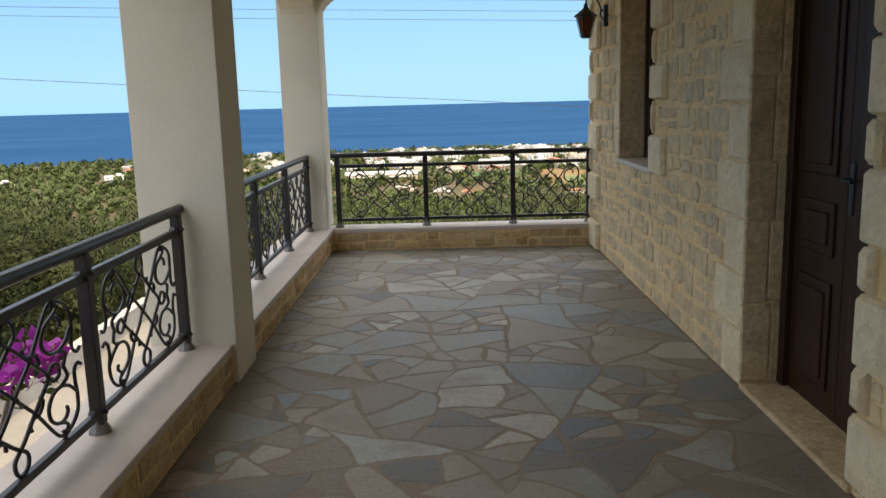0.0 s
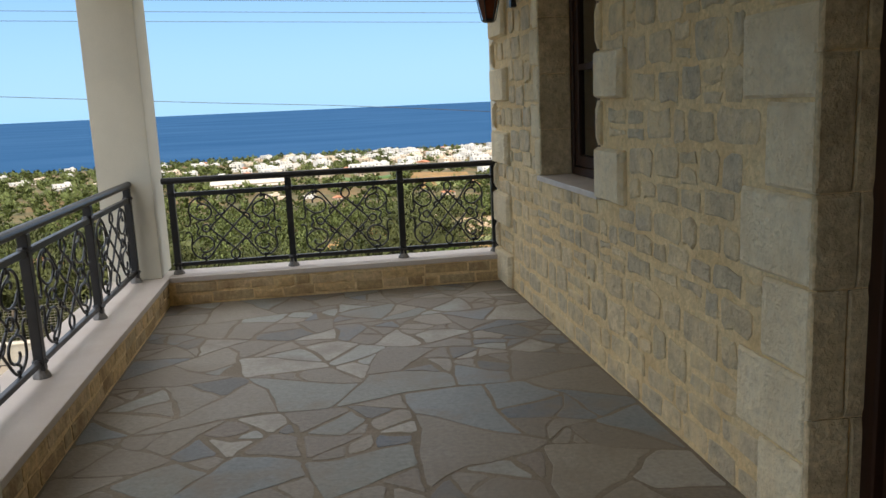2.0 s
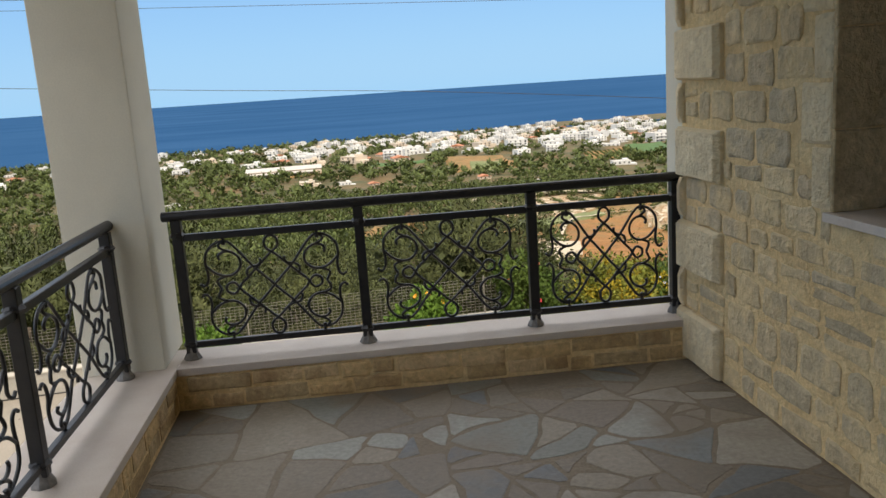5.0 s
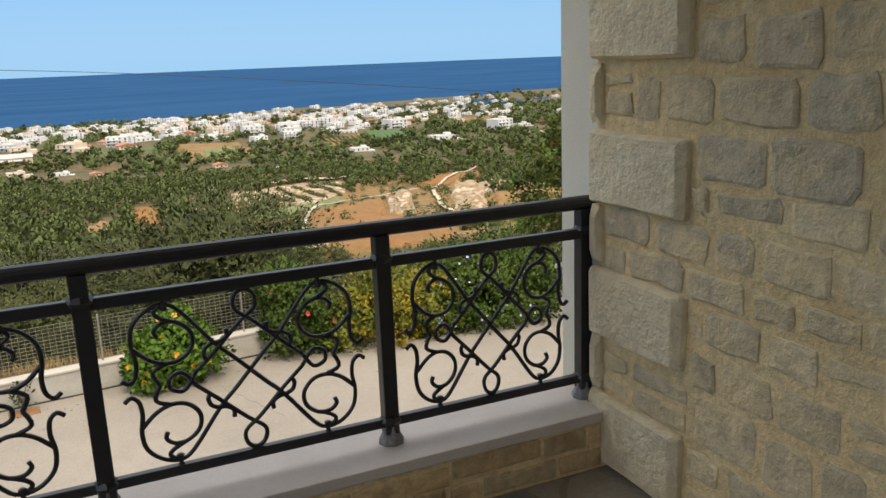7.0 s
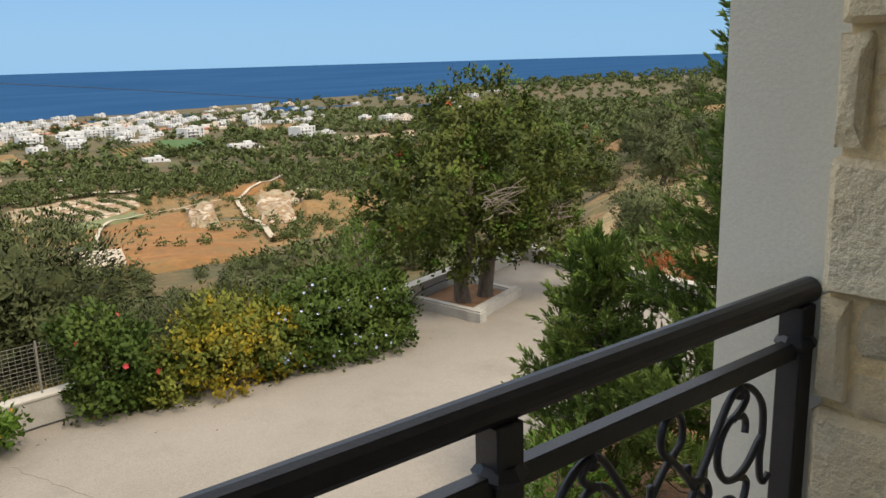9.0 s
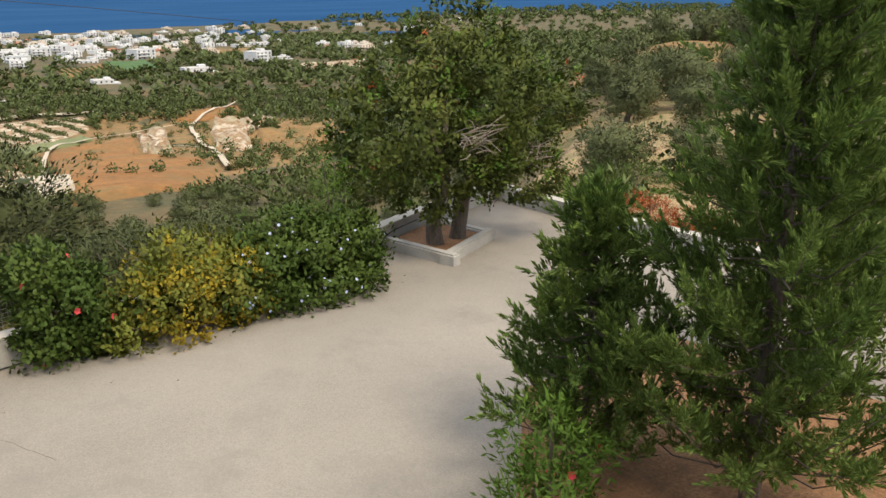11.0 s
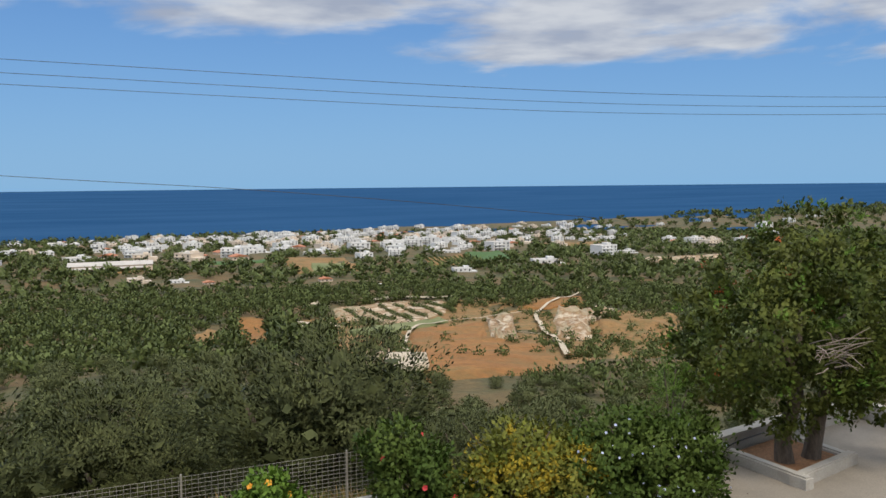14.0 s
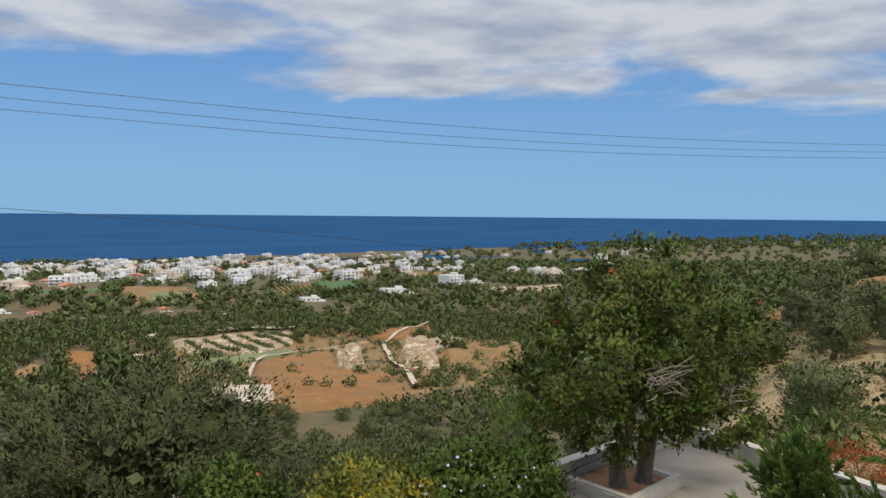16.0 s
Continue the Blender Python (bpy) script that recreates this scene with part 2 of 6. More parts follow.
PAVE = material("slate_paving", [(0.18, 0.16, 0.13), (0.27, 0.245, 0.205)], 3.5, 0.5, 0.0035, 40, vary=0.15, fine=0.14, stain=((0.20, 0.165, 0.125), 1.9, 0.9), spec=0.4,
                random_ramp=[(0.25, 0.21, 0.165), (0.22, 0.185, 0.145), (0.12, 0.155, 0.205), (0.26, 0.22, 0.17), (0.23, 0.19, 0.145), (0.24, 0.26, 0.24), (0.42, 0.39, 0.335), (0.21, 0.17, 0.135), (0.25, 0.21, 0.16), (0.135, 0.16, 0.185), (0.33, 0.345, 0.32), (0.28, 0.24, 0.185), (0.23, 0.20, 0.16), (0.09, 0.095, 0.10), (0.165, 0.20, 0.22), (0.26, 0.225, 0.175)])
IRON = material("black_iron", [(0.012, 0.012, 0.014), (0.022, 0.021, 0.022)], 20, 0.38, 0.0006, 220, fine=0.1, spec=0.5)
FOOT = material("post_foot_grey", [(0.16, 0.15, 0.14), (0.30, 0.28, 0.26)], 30, 0.7, 0.001, 90)
WOOD = material("dark_walnut", [(0.030, 0.012, 0.006), (0.055, 0.022, 0.010)], 9, 0.5, 0.001, 60, fine=0.15, spec=0.22, stretch=(1, 1, 0.12))
# the unlit look of the room behind the glass, put into its colour
ROOM_SHADE = material("painted_room_shade", [(0.05, 0.045, 0.04), (0.07, 0.065, 0.06)], 3, 0.9)
AMBER = material("amber_glass", [(0.13, 0.03, 0.012), (0.20, 0.055, 0.018)], 12, 0.25, translucent=0.3)
MARBLE = material("sill_marble", [(0.60, 0.52, 0.44), (0.70, 0.63, 0.55)], 5, 0.45, 0.0005, 120, fine=0.05)
BRASS = material("dull_brass", [(0.30, 0.22, 0.10), (0.42, 0.32, 0.16)], 20, 0.4, metal=0.9)


def glass_material():
    m = bpy.data.materials.new("window_glass")
    m.use_nodes = True
    b = m.node_tree.nodes["Principled BSDF"]
    b.inputs["Base Color"].default_value = (0.85, 0.9, 0.9, 1)
    b.inputs["Roughness"].default_value, b.inputs["Transmission Weight"].default_value, b.inputs["IOR"].default_value = 0.02, 1.0, 1.45
    return m


GLASS = glass_material()


# ---- the terrace ----
WX = 1.672          # mortar face of the house wall
X0 = -1.03          # inner face of the side parapet
Y1 = 8.24           # inner face of the end parapet
CAPZ = 0.22
YARD = -3.1
DOOR_Y0, DOOR_Y1 = 2.75, 3.91
WIN_Y0, WIN_Y1, WIN_Z0, WIN_Z1 = 5.83, 6.96, 0.98, 2.36
CEIL = 2.95

floor = structure("floor", box_bm((X0 - 0.02, -3.4, -0.22), (WX + 0.3, Y1 + 0.02, -0.004)), GROUT, "grey-brown crazy-paved slate terrace floor", "floor")
structure("ceiling", box_bm((-1.75, -3.6, CEIL), (5.2, 8.9, CEIL + 0.25)), PLASTER, "cream plaster ceiling over the terrace", "ceiling")

# house wall in pieces around door and window
bm = bmesh.new()
for lo, hi in (((WX, -3.4, 0), (WX + 0.3, DOOR_Y0, CEIL)), ((WX, DOOR_Y1, 0), (WX + 0.3, WIN_Y0, CEIL)), ((WX, WIN_Y1, 0), (WX + 0.3, 8.336, CEIL)),
               ((WX, WIN_Y0, 0), (WX + 0.3, WIN_Y1, WIN_Z0 - 0.035)), ((WX, WIN_Y0, WIN_Z1), (WX + 0.3, WIN_Y1, CEIL)), ((WX, DOOR_Y0, 2.3), (WX + 0.3, DOOR_Y1, CEIL))):
    add_box(bm, lo, hi)
wall_east = structure("wall_east", bm, MORTAR, "coursed limestone house wall with wide ochre mortar joints", "wall")
structure("wall_end", box_bm((1.69, 8.337, YARD - 0.3), (5.2, 8.595, CEIL)), PLASTER, "cream plaster return of the house wall", "wall")
structure("wall_back", box_bm((-1.75, -3.75, YARD), (5.2, -3.41, CEIL)), PLASTER, "plain cream plaster wall closing the terrace", "wall")
# plain inside wall and floor; the room's shade is in their dark colour
structure("wall_inside", box_bm((4.2, -3.4, -0.2), (4.4, 8.33, CEIL)), ROOM_SHADE, "plain wall inside the house, coloured dark as an unlit room", "wall")
structure("floor_inside", box_bm((WX + 0.31, -3.4, -0.2), (4.19, 8.33, -0.01)), ROOM_SHADE, "plain floor inside the house, coloured dark as an unlit room", "floor")
structure("wall_below", box_bm((-1.46, -3.4, YARD - 0.3), (1.68, 8.55, -0.225)), PLASTER, "cream plaster storey below the terrace", "wall")
bm = bmesh.new()
add_box(bm, (X0 - 0.42, -3.4, -0.224), (X0, 8.55, CAPZ - 0.04))
wall_parapet_side = structure("wall_parapet_side", bm, MORTAR, "low stone-faced parapet along the terrace side", "parapet")
wall_parapet_end = structure("wall_parapet_end", box_bm((X0 + 0.001, Y1, -0.224), (1.688, 8.55, CAPZ - 0.04)), MORTAR, "low stone-faced parapet across the terrace end", "parapet")
structure("trim_cap_side", box_bm((X0 - 0.45, -3.4, CAPZ - 0.039), (X0 + 0.012, 8.57, CAPZ), 0.005, 2), CAP, "pinkish white marble cap of the side parapet", "parapet cap")
structure("trim_cap_end", box_bm((X0 + 0.013, Y1 - 0.013, CAPZ - 0.038), (1.689, 8.57, CAPZ + 0.002), 0.005, 2), CAP, "pinkish white marble cap of the end parapet", "parapet cap")


def arch_panel(name, axis, a, b, lo, hi, spring, rise):
    pts = [(a, CEIL), (a, spring)]
    pts += [((a + b) / 2 - (b - a) / 2 * math.cos(math.pi * i / 24), spring + rise * math.sin(math.pi * i / 24)) for i in range(1, 24)]
    pts += [(b, spring), (b, CEIL)]
    structure(name, add_prism(bmesh.new(), pts, axis, lo, hi), PLASTER, "cream plaster arch under the terrace ceiling", "arch")


def pillar(name, x0, x1, y0, y1, z0):
    structure(name, box_bm((x0, y0, z0), (x1, y1, CEIL), 0.006, 2), PLASTER, "square cream plaster pillar on the terrace edge", "pillar")


pillar("pillar_1", -1.475, -1.0, 4.18, 4.6, -0.002)
pillar("pillar_2", -1.475, -1.075, 8.25, 8.70, CAPZ)
pillar("pillar_3", -1.475, -1.0, -0.9, -0.48, -0.002)
arch_panel("arch_1", "x", 4.6, 8.25, -1.44, -1.10, 2.38, 0.42)
arch_panel("arch_2", "x", -0.48, 4.18, -1.44, -1.04, 2.38, 0.42)
arch_panel("arch_3", "y", -1.075, 1.69, 8.30, 8.64, 2.38, 0.42)


# ---- door ----
def panel_door():
    d = thing("door_1", "closed dark walnut panelled entrance door in stone jambs", "door", (WX + 0.20, DOOR_Y0, 0.03), kind="structure")
    w = DOOR_Y1 - DOOR_Y0
    bm = bmesh.new()
    for y0, y1 in ((0, 0.07), (w - 0.07, w)):
        add_box(bm, (-0.03, y0, 0), (0.09, y1, 2.26), 0.006)
    add_box(bm, (-0.03, 0.07, 2.19), (0.09, w - 0.07, 2.26), 0.006)
    part("door_frame", bm, WOOD, d)
    for k, (y0, y1) in enumerate(((0.075, w / 2 - 0.003), (w / 2 + 0.003, w - 0.075))):
        leaf = part("door_leaf", box_bm((0.0, y0, 0.005), (0.05, y1, 2.185), 0.004), WOOD, d)
        for z0, z1 in ((0.12, 0.62), (0.74, 0.98), (1.10, 2.06)):
            bm = box_bm((-0.012, y0 + 0.085, z0), (0.002, y1 - 0.085, z1), 0.010, 2)
            add_box(bm, (-0.022, y0 + 0.13, z0 + 0.045), (-0.010, y1 - 0.13, z1 - 0.045), 0.008, 1)
            part("door_panel", bm, WOOD, leaf)
        if k:
            continue
        bm = box_bm((-0.008, (y1 - 0.055 if k == 0 else y0 + 0.02), 0.95), (0.002, (y1 - 0.02 if k == 0 else y0 + 0.055), 1.17), 0.003)
        yy = y1 - 0.037 if k == 0 else y0 + 0.037
        add_tube(bm, [(-0.008, yy, 1.1), (-0.05, yy, 1.1), (-0.055, yy + (-0.1 if k == 0 else 0.1), 1.1)], 0.008, 8)
        part("door_handle", bm, IRON, leaf, "dark iron lever handle")
    return d


panel_door()
structure("trim_threshold", box_bm((WX - 0.02, DOOR_Y0 - 0.0, -0.003), (WX + 0.3, DOOR_Y1, 0.028), 0.004), JAMB, "worn stone threshold under the door", "threshold")


# ---- window ----
def wood_window():
    wd = thing("window_1", "dark walnut casement window set deep in stone", "window", (WX + 0.2, WIN_Y0, WIN_Z0), kind="structure")
    w, h = WIN_Y1 - WIN_Y0, WIN_Z1 - WIN_Z0
    bm = bmesh.new()
    for y0, y1 in ((0, 0.055), (w - 0.055, w)):
        add_box(bm, (0, y0, 0), (0.08, y1, h), 0.004)
    for z0, z1 in ((0, 0.055), (h - 0.055, h)):
        add_box(bm, (0, 0.055, z0), (0.08, w - 0.055, z1), 0.004)
    part("window_frame", bm, WOOD, wd)
    for y0, y1 in ((0.057, w / 2 - 0.002), (w / 2 + 0.002, w - 0.057)):
        bm = bmesh.new()
        for a, b in ((y0, y0 + 0.07), (y1 - 0.07, y1)):
            add_box(bm, (0.012, a, 0.057), (0.06, b, h - 0.057), 0.005)
        for a, b in ((0.057, 0.13), (h / 2 - 0.02, h / 2 + 0.02), (h - 0.13, h - 0.057)):
            add_box(bm, (0.012, y0 + 0.07, a), (0.06, y1 - 0.07, b), 0.005)
        sash = part("sash", bm, WOOD, wd)
        pane = part("pane", box_bm((0.034, y0 + 0.068, 0.128), (0.039, y1 - 0.068, h - 0.128)), GLASS, sash)
        pane.visible_shadow = False
    part("window_sill", box_bm((-0.235, -0.02, -0.034), (0.0, w + 0.02, 0.0), 0.004, 2), MARBLE, wd, "pale marble sill")


wood_window()


# ---- ironwork railing ----
def mirror4(curves):
    out = []
    for c in curves:
        for sx, sy in ((1, 1), (-1, 1), (1, -1), (-1, -1)):
            out.append([(sx * u, sy * v) for u, v in c])
    return out


def scroll_mesh(sx):
    """The scrollwork of one panel, in the x z plane about its centre; sx widens it."""
    quarter = [
        # outer loop with its outward tail, running on into the diagonal
        [(0.372, 0.035), (0.352, 0.022), (0.332, 0.042), (0.327, 0.085), (0.335, 0.14), (0.325, 0.195), (0.285, 0.235), (0.235, 0.248), (0.19, 0.222), (0.10, 0.105), (0.05, 0.053), (0.0, 0.0)],
        # inner ring ending in a hook
        [(0.262, 0.152), (0.268, 0.172), (0.245, 0.192), (0.205, 0.19), (0.168, 0.158), (0.163, 0.112), (0.195, 0.075), (0.24, 0.066), (0.285, 0.082), (0.322, 0.115), (0.336, 0.13)],
        # hook under the finial
        [(0.212, 0.191), (0.25, 0.21), (0.262, 0.228), (0.24, 0.25)],
        # star between the rings
        [(0.24, 0.066), (0.285, 0.045), (0.268, 0.0)],
        # small curls on the diagonals
        [(0.062, 0.145), (0.062, 0.122), (0.082, 0.108), (0.105, 0.105), (0.128, 0.092), (0.134, 0.068), (0.122, 0.052)],
    ]
    loops = []
    for s in (1, -1):
        loops.append([(-0.165, s * 0.02), (-0.10, s * 0.08), (-0.02, s * 0.158), (0.03, s * 0.20), (0.028, s * 0.243), (0.0, s * 0.26), (-0.028, s * 0.243), (-0.03, s * 0.20), (0.02, s * 0.158), (0.10, s * 0.08), (0.165, s * 0.02)])
        loops.append([(s * 0.165, 0.02), (s * 0.20, -0.028), (s * 0.235, -0.02), (s * 0.243, 0.0), (s * 0.235, 0.02), (s * 0.20, 0.028), (s * 0.165, -0.02)])
    bm = bmesh.new()
    for c in mirror4(quarter) + loops:
        add_tube(bm, spline([(u * sx, random.uniform(-0.002, 0.002), v * 1.0) for u, v in c], 4), 0.0074, 6)
    return mesh_of(bm, "scroll_panel", IRON, True)


FIN = mesh_of(add_lathe(bmesh.new(), [(0.007, 0), (0.013, 0.008), (0.009, 0.018), (0.012, 0.03), (0.006, 0.042), (0.011, 0.052), (0.013, 0.062)], sides=8), "finial", IRON, True)
POST = box_bm((-0.025, -0.025, 0.05), (0.025, 0.025, 0.945), 0.003)
for z in (0.845, 0.11):
    add_lathe(POST, [(0.030, z - 0.02), (0.042, z), (0.030, z + 0.02)], sides=8)
POST = mesh_of(POST, "post", IRON)
FOOTM = mesh_of(add_lathe(bmesh.new(), [(0.046, 0.0), (0.046, 0.012), (0.036, 0.03), (0.028, 0.045), (0.026, 0.075)], sides=8), "post_foot", FOOT)
SCROLLS = {}


def railing(label, start, rz, stations, rail_to, dz=0.0):
    """Posts at the stations along local x, with rails and a scroll panel in each bay."""
    r = thing("railing", label, "railing", start, rz, "wrought-iron terrace railings")
    a, b = rail_to
    part("top_rail", add_tube(bmesh.new(), [(a, 0, 0.972), (a + 0.004, 0, 0.972), (b - 0.004, 0, 0.972), (b, 0, 0.972)], 0.026, 14, taper=[0.8, 1, 1, 0.8]), IRON, r, smooth=False)
    part("mid_rail", box_bm((stations[0], -0.015, 0.842), (stations[-1], 0.015, 0.878), 0.003), IRON, r)
    part("bottom_rail", box_bm((stations[0], -0.014, 0.282), (stations[-1], 0.014, 0.314), 0.003), IRON, r)
    for s in stations:
        p = part("post", POST, None, r)
        p.matrix_basis = Matrix.Translation((s, 0, 0.218 + dz)) @ Matrix.Diagonal((1, 1, 0.775, 1))
        f = part("post_foot", FOOTM, None, p, "weathered grey post foot")
        f.matrix_basis = Matrix.Diagonal((1, 1, 1 / 0.775, 1))
    for s, e in zip(stations, stations[1:]):
        key = round(e - s, 1)
        if key not in SCROLLS:
            SCROLLS[key] = scroll_mesh((e - s) / 0.907)
        q = part("scroll_panel", SCROLLS[key], None, r)
        q.location = ((s + e) / 2, 0, 0.578)
        for u in (-0.235, 0.235):
            for top in (0, 1):
                f = part("finial", FIN, None, q)
                f.matrix_basis = Matrix.Translation((u * (e - s) / 0.907, 0, 0.228 if top else -0.228)) @ Matrix.Diagonal((1, 1, 0.68 if top else -0.68, 1))


railing("black wrought-iron scrollwork railing across the terrace end", (0, 8.385, 0.0), 0, [-0.962, -0.05, 0.857, 1.645], (-1.03, 1.688))
railing("black wrought-iron scrollwork railing between the two pillars", (-1.25, 0, 0.0), 90, [4.70, 5.88, 7.05, 8.17], (4.605, 8.24))
railing("black wrought-iron scrollwork railing beside the near pillar", (-1.25, 0, 0.0), 90, [-0.4, 0.62, 1.80, 2.98, 4.10], (-0.475, 4.175))


# ---- lanterns ----
def lantern(x, y, z):
    t = thing("wall_lantern", "black iron wall lantern with amber glass panes", "lantern", (x, y, z), group="lanterns on the stone wall")
    bm = bmesh.new()
    add_lathe(bm, [(0.035, 0), (0.05, 0.012), (0.04, 0.03)], (0, 0, -0.15), 6)
    for k in range(6):
        c, s = math.cos(k * math.pi / 3), math.sin(k * math.pi / 3)
        add_tube(bm, [(0.05 * c, 0.05 * s, -0.135), (0.088 * c, 0.088 * s, 0.04)], 0.005, 4)
    part("cage", bm, IRON, t)
    part("glass", add_lathe(bmesh.new(), [(0.044, -0.125), (0.081, 0.035)], sides=6), AMBER, t, "amber glass panes")
    part("roof", add_lathe(bmesh.new(), [(0.112, 0.04), (0.105, 0.05), (0.06, 0.085), (0.03, 0.11), (0.018, 0.13), (0.022, 0.145), (0.006, 0.165)], sides=6), IRON, t)
    bm = bmesh.new()
    add_tube(bm, spline([(0, 0, 0.16), (0.01, 0, 0.20), (0.06, 0, 0.215), (0.11, 0, 0.17), (0.14, 0, 0.10), (0.165, 0, 0.09)], 5), 0.008, 6)
    add_tube(bm, spline([(0.165, 0, 0.0), (0.15, 0, 0.02), (0.13, 0, 0.06), (0.14, 0, 0.10)], 4), 0.007, 6)
    part("bracket", bm, IRON, t)
    part("wall_plate", box_bm((0.158, -0.03, -0.05), (WX - x, 0.03, 0.14), 0.006), IRON, t)


lantern(1.47, 7.56, 2.18)
lantern(1.47, 4.75, 2.20)


# ---- land, sea and yard ----
ASH = material("dusty_crack", [(0.16, 0.14, 0.11), (0.22, 0.19, 0.16)], 20, 0.95, fine=0.1)
FWD = ((0, -3.5), (10, -3.6), (13, -3.9), (17, -5.6), (22, -7.4), (50, -14), (92, -19), (150, -26.5), (200, -29.5), (300, -33), (450, -36), (700, -45), (960, -53), (5000, -53))
RGT = ((0, -3.5), (12, -3.6), (18, -4.2), (30, -6.4), (45, -7.6), (70, -7.6), (100, -6.2), (130, -6.5), (200, -16), (330, -26), (500, -34), (900, -45), (2600, -52), (5000, -53))
FD, FZ = zip(*FWD)
RD, RZ = zip(*RGT)


def land(x, y):
    """Height of the ground: a slope to the coastal plain, a shoulder of hill to the right."""
    d, a = math.hypot(x, y - 8.9), math.atan2(x, y - 8.9)
    f, r = float(np.interp(d, FD, FZ)), float(np.interp(d, RD, RZ))
    t = min(1.0, max(0.0, (a - 0.66) / 0.36))
    t = t * t * (3 - 2 * t)
    z = f + (r - f) * t
    if abs(a) > 1.75:
        k = min(1.0, (abs(a) - 1.75) / 0.5)
        z = z * (1 - k) + (-3.6 + max(0, d - 20) * 0.03) * k
    amp = min(1.6, max(0.0, (d - 20) * 0.02))
    if d > 25:
        z += amp * noise.noise(Vector((x * 0.035, y * 0.035, 0.3))) + 0.35 * amp * noise.noise(Vector((x * 0.13, y * 0.13, 4.1)))
    shore = 965 + 0.30 * x + 14 * noise.noise(Vector((x * 0.006, 0, 9))) - y
    if shore < 40:
        z = min(z, -53.2 + shore * 0.06)
    return z


SOIL = material("dry_hillside", [(0.045, 0.052, 0.016), (0.075, 0.072, 0.026), (0.125, 0.092, 0.036), (0.050, 0.058, 0.018)], 0.06, 0.95, 0.15, 1.2, fine=0.22, stain=((0.17, 0.085, 0.03), 0.03, 0.5))
bm = bmesh.new()
radii = [8.9 * 1.058 ** i for i in range(112)]
radii = [r for r in radii if r < 4800] + [4850]
prev = None
NA = 260
for r in radii:
    ring = []
    for k in range(NA):
        a = 2 * math.pi * k / NA
        x, y = r * math.sin(a), 8.9 + r * math.cos(a)
        ring.append(bm.verts.new((x, y, land(x, y))))
    if prev:
        for k in range(NA):
            bm.faces.new((prev[k], ring[k], ring[(k + 1) % NA], prev[(k + 1) % NA]))
    else:
        bm.faces.new(ring[::-1])
    prev = ring
bmesh.ops.recalc_face_normals(bm, faces=bm.faces)
ground = structure("ground", bm, SOIL, "dry hillside with scrub and bare ochre soil falling to the coast", "ground", True)

SEAM = material("deep_blue_sea", [(0.017, 0.060, 0.138), (0.028, 0.080, 0.168)], 0.002, 0.7, 0.25, 0.25, fine=0.05, spec=0.0, stretch=(1, 3, 1))
bm = bmesh.new()
prev = None
for r, z in ((300, -53.6), (700, -53.5), (1200, -53.4), (1800, -52), (2600, -46), (3400, -36), (4200, -24.5), (4900, -13.5)):
    ring = [bm.verts.new((r * math.sin(a), 8.9 + r * math.cos(a), z)) for a in (radians(-115 + 2.5 * k) for k in range(93))]
    if prev:
        for k in range(92):
            bm.faces.new((prev[k], ring[k], ring[k + 1], prev[k + 1]))
    prev = ring
bmesh.ops.recalc_face_normals(bm, faces=bm.faces)
structure("water", bm, SEAM, "deep blue sea reaching a level horizon", "sea", True)

CONC = material("pale_concrete", [(0.245, 0.212, 0.170), (0.33, 0.288, 0.234)], 0.45, 0.9, 0.0028, 55, fine=0.14, stain=((0.18, 0.158, 0.128), 0.9, 0.6), detail=12)
RENDER = material("grey_render", [(0.36, 0.34, 0.30), (0.46, 0.43, 0.38)], 1.5, 0.95, 0.003, 40, fine=0.08, stain=((0.25, 0.22, 0.18), 1.8, 0.5))
WHITEC = material("whitewashed_coping", [(0.42, 0.385, 0.32), (0.50, 0.46, 0.39)], 2, 0.9, 0.002, 60, fine=0.06, stain=((0.35, 0.32, 0.27), 2.5, 0.4))
EARTH = material("red_earth", [(0.26, 0.125, 0.055), (0.34, 0.18, 0.085)], 3, 0.95, 0.02, 25, fine=0.25, stain=((0.14, 0.08, 0.04), 5, 0.6))
HOSE = material("black_hose", [(0.012, 0.012, 0.012), (0.025, 0.022, 0.02)], 9, 0.5)


def wall_y(x):
    return 18.5 + 0.112 * x if x < 8.0 else 19.40 + 0.30 * (x - 8.0)


yard_out = [(-6.8, -4.5), (13.2, -4.5), (13.0, 20.9), (8.0, 19.40), (-6.8, wall_y(-6.8))]
yard = structure("pavement_yard", add_prism(bmesh.new(), yard_out, "z", -8.5, YARD), CONC, "pale brushed concrete yard with faint stains", "yard")
# a hairline crack in the slab
for i, (x0, y0, x1, y1) in enumerate(((1.55, 17.75, 2.15, 16.2),)):
    bm = add_tube(bmesh.new(), [Vector((x0 + (x1 - x0) * t, y0 + (y1 - y0) * t, YARD)) + Vector((0.06 * noise.noise(Vector((t * 9, i, 0))), 0, 0)) for t in [k / 20 for k in range(21)]], 0.004, 4)
    tagged(new("crack", mesh_of(bm, "crack", ASH)), "hairline crack in the concrete yard", "crack", kind="structure")


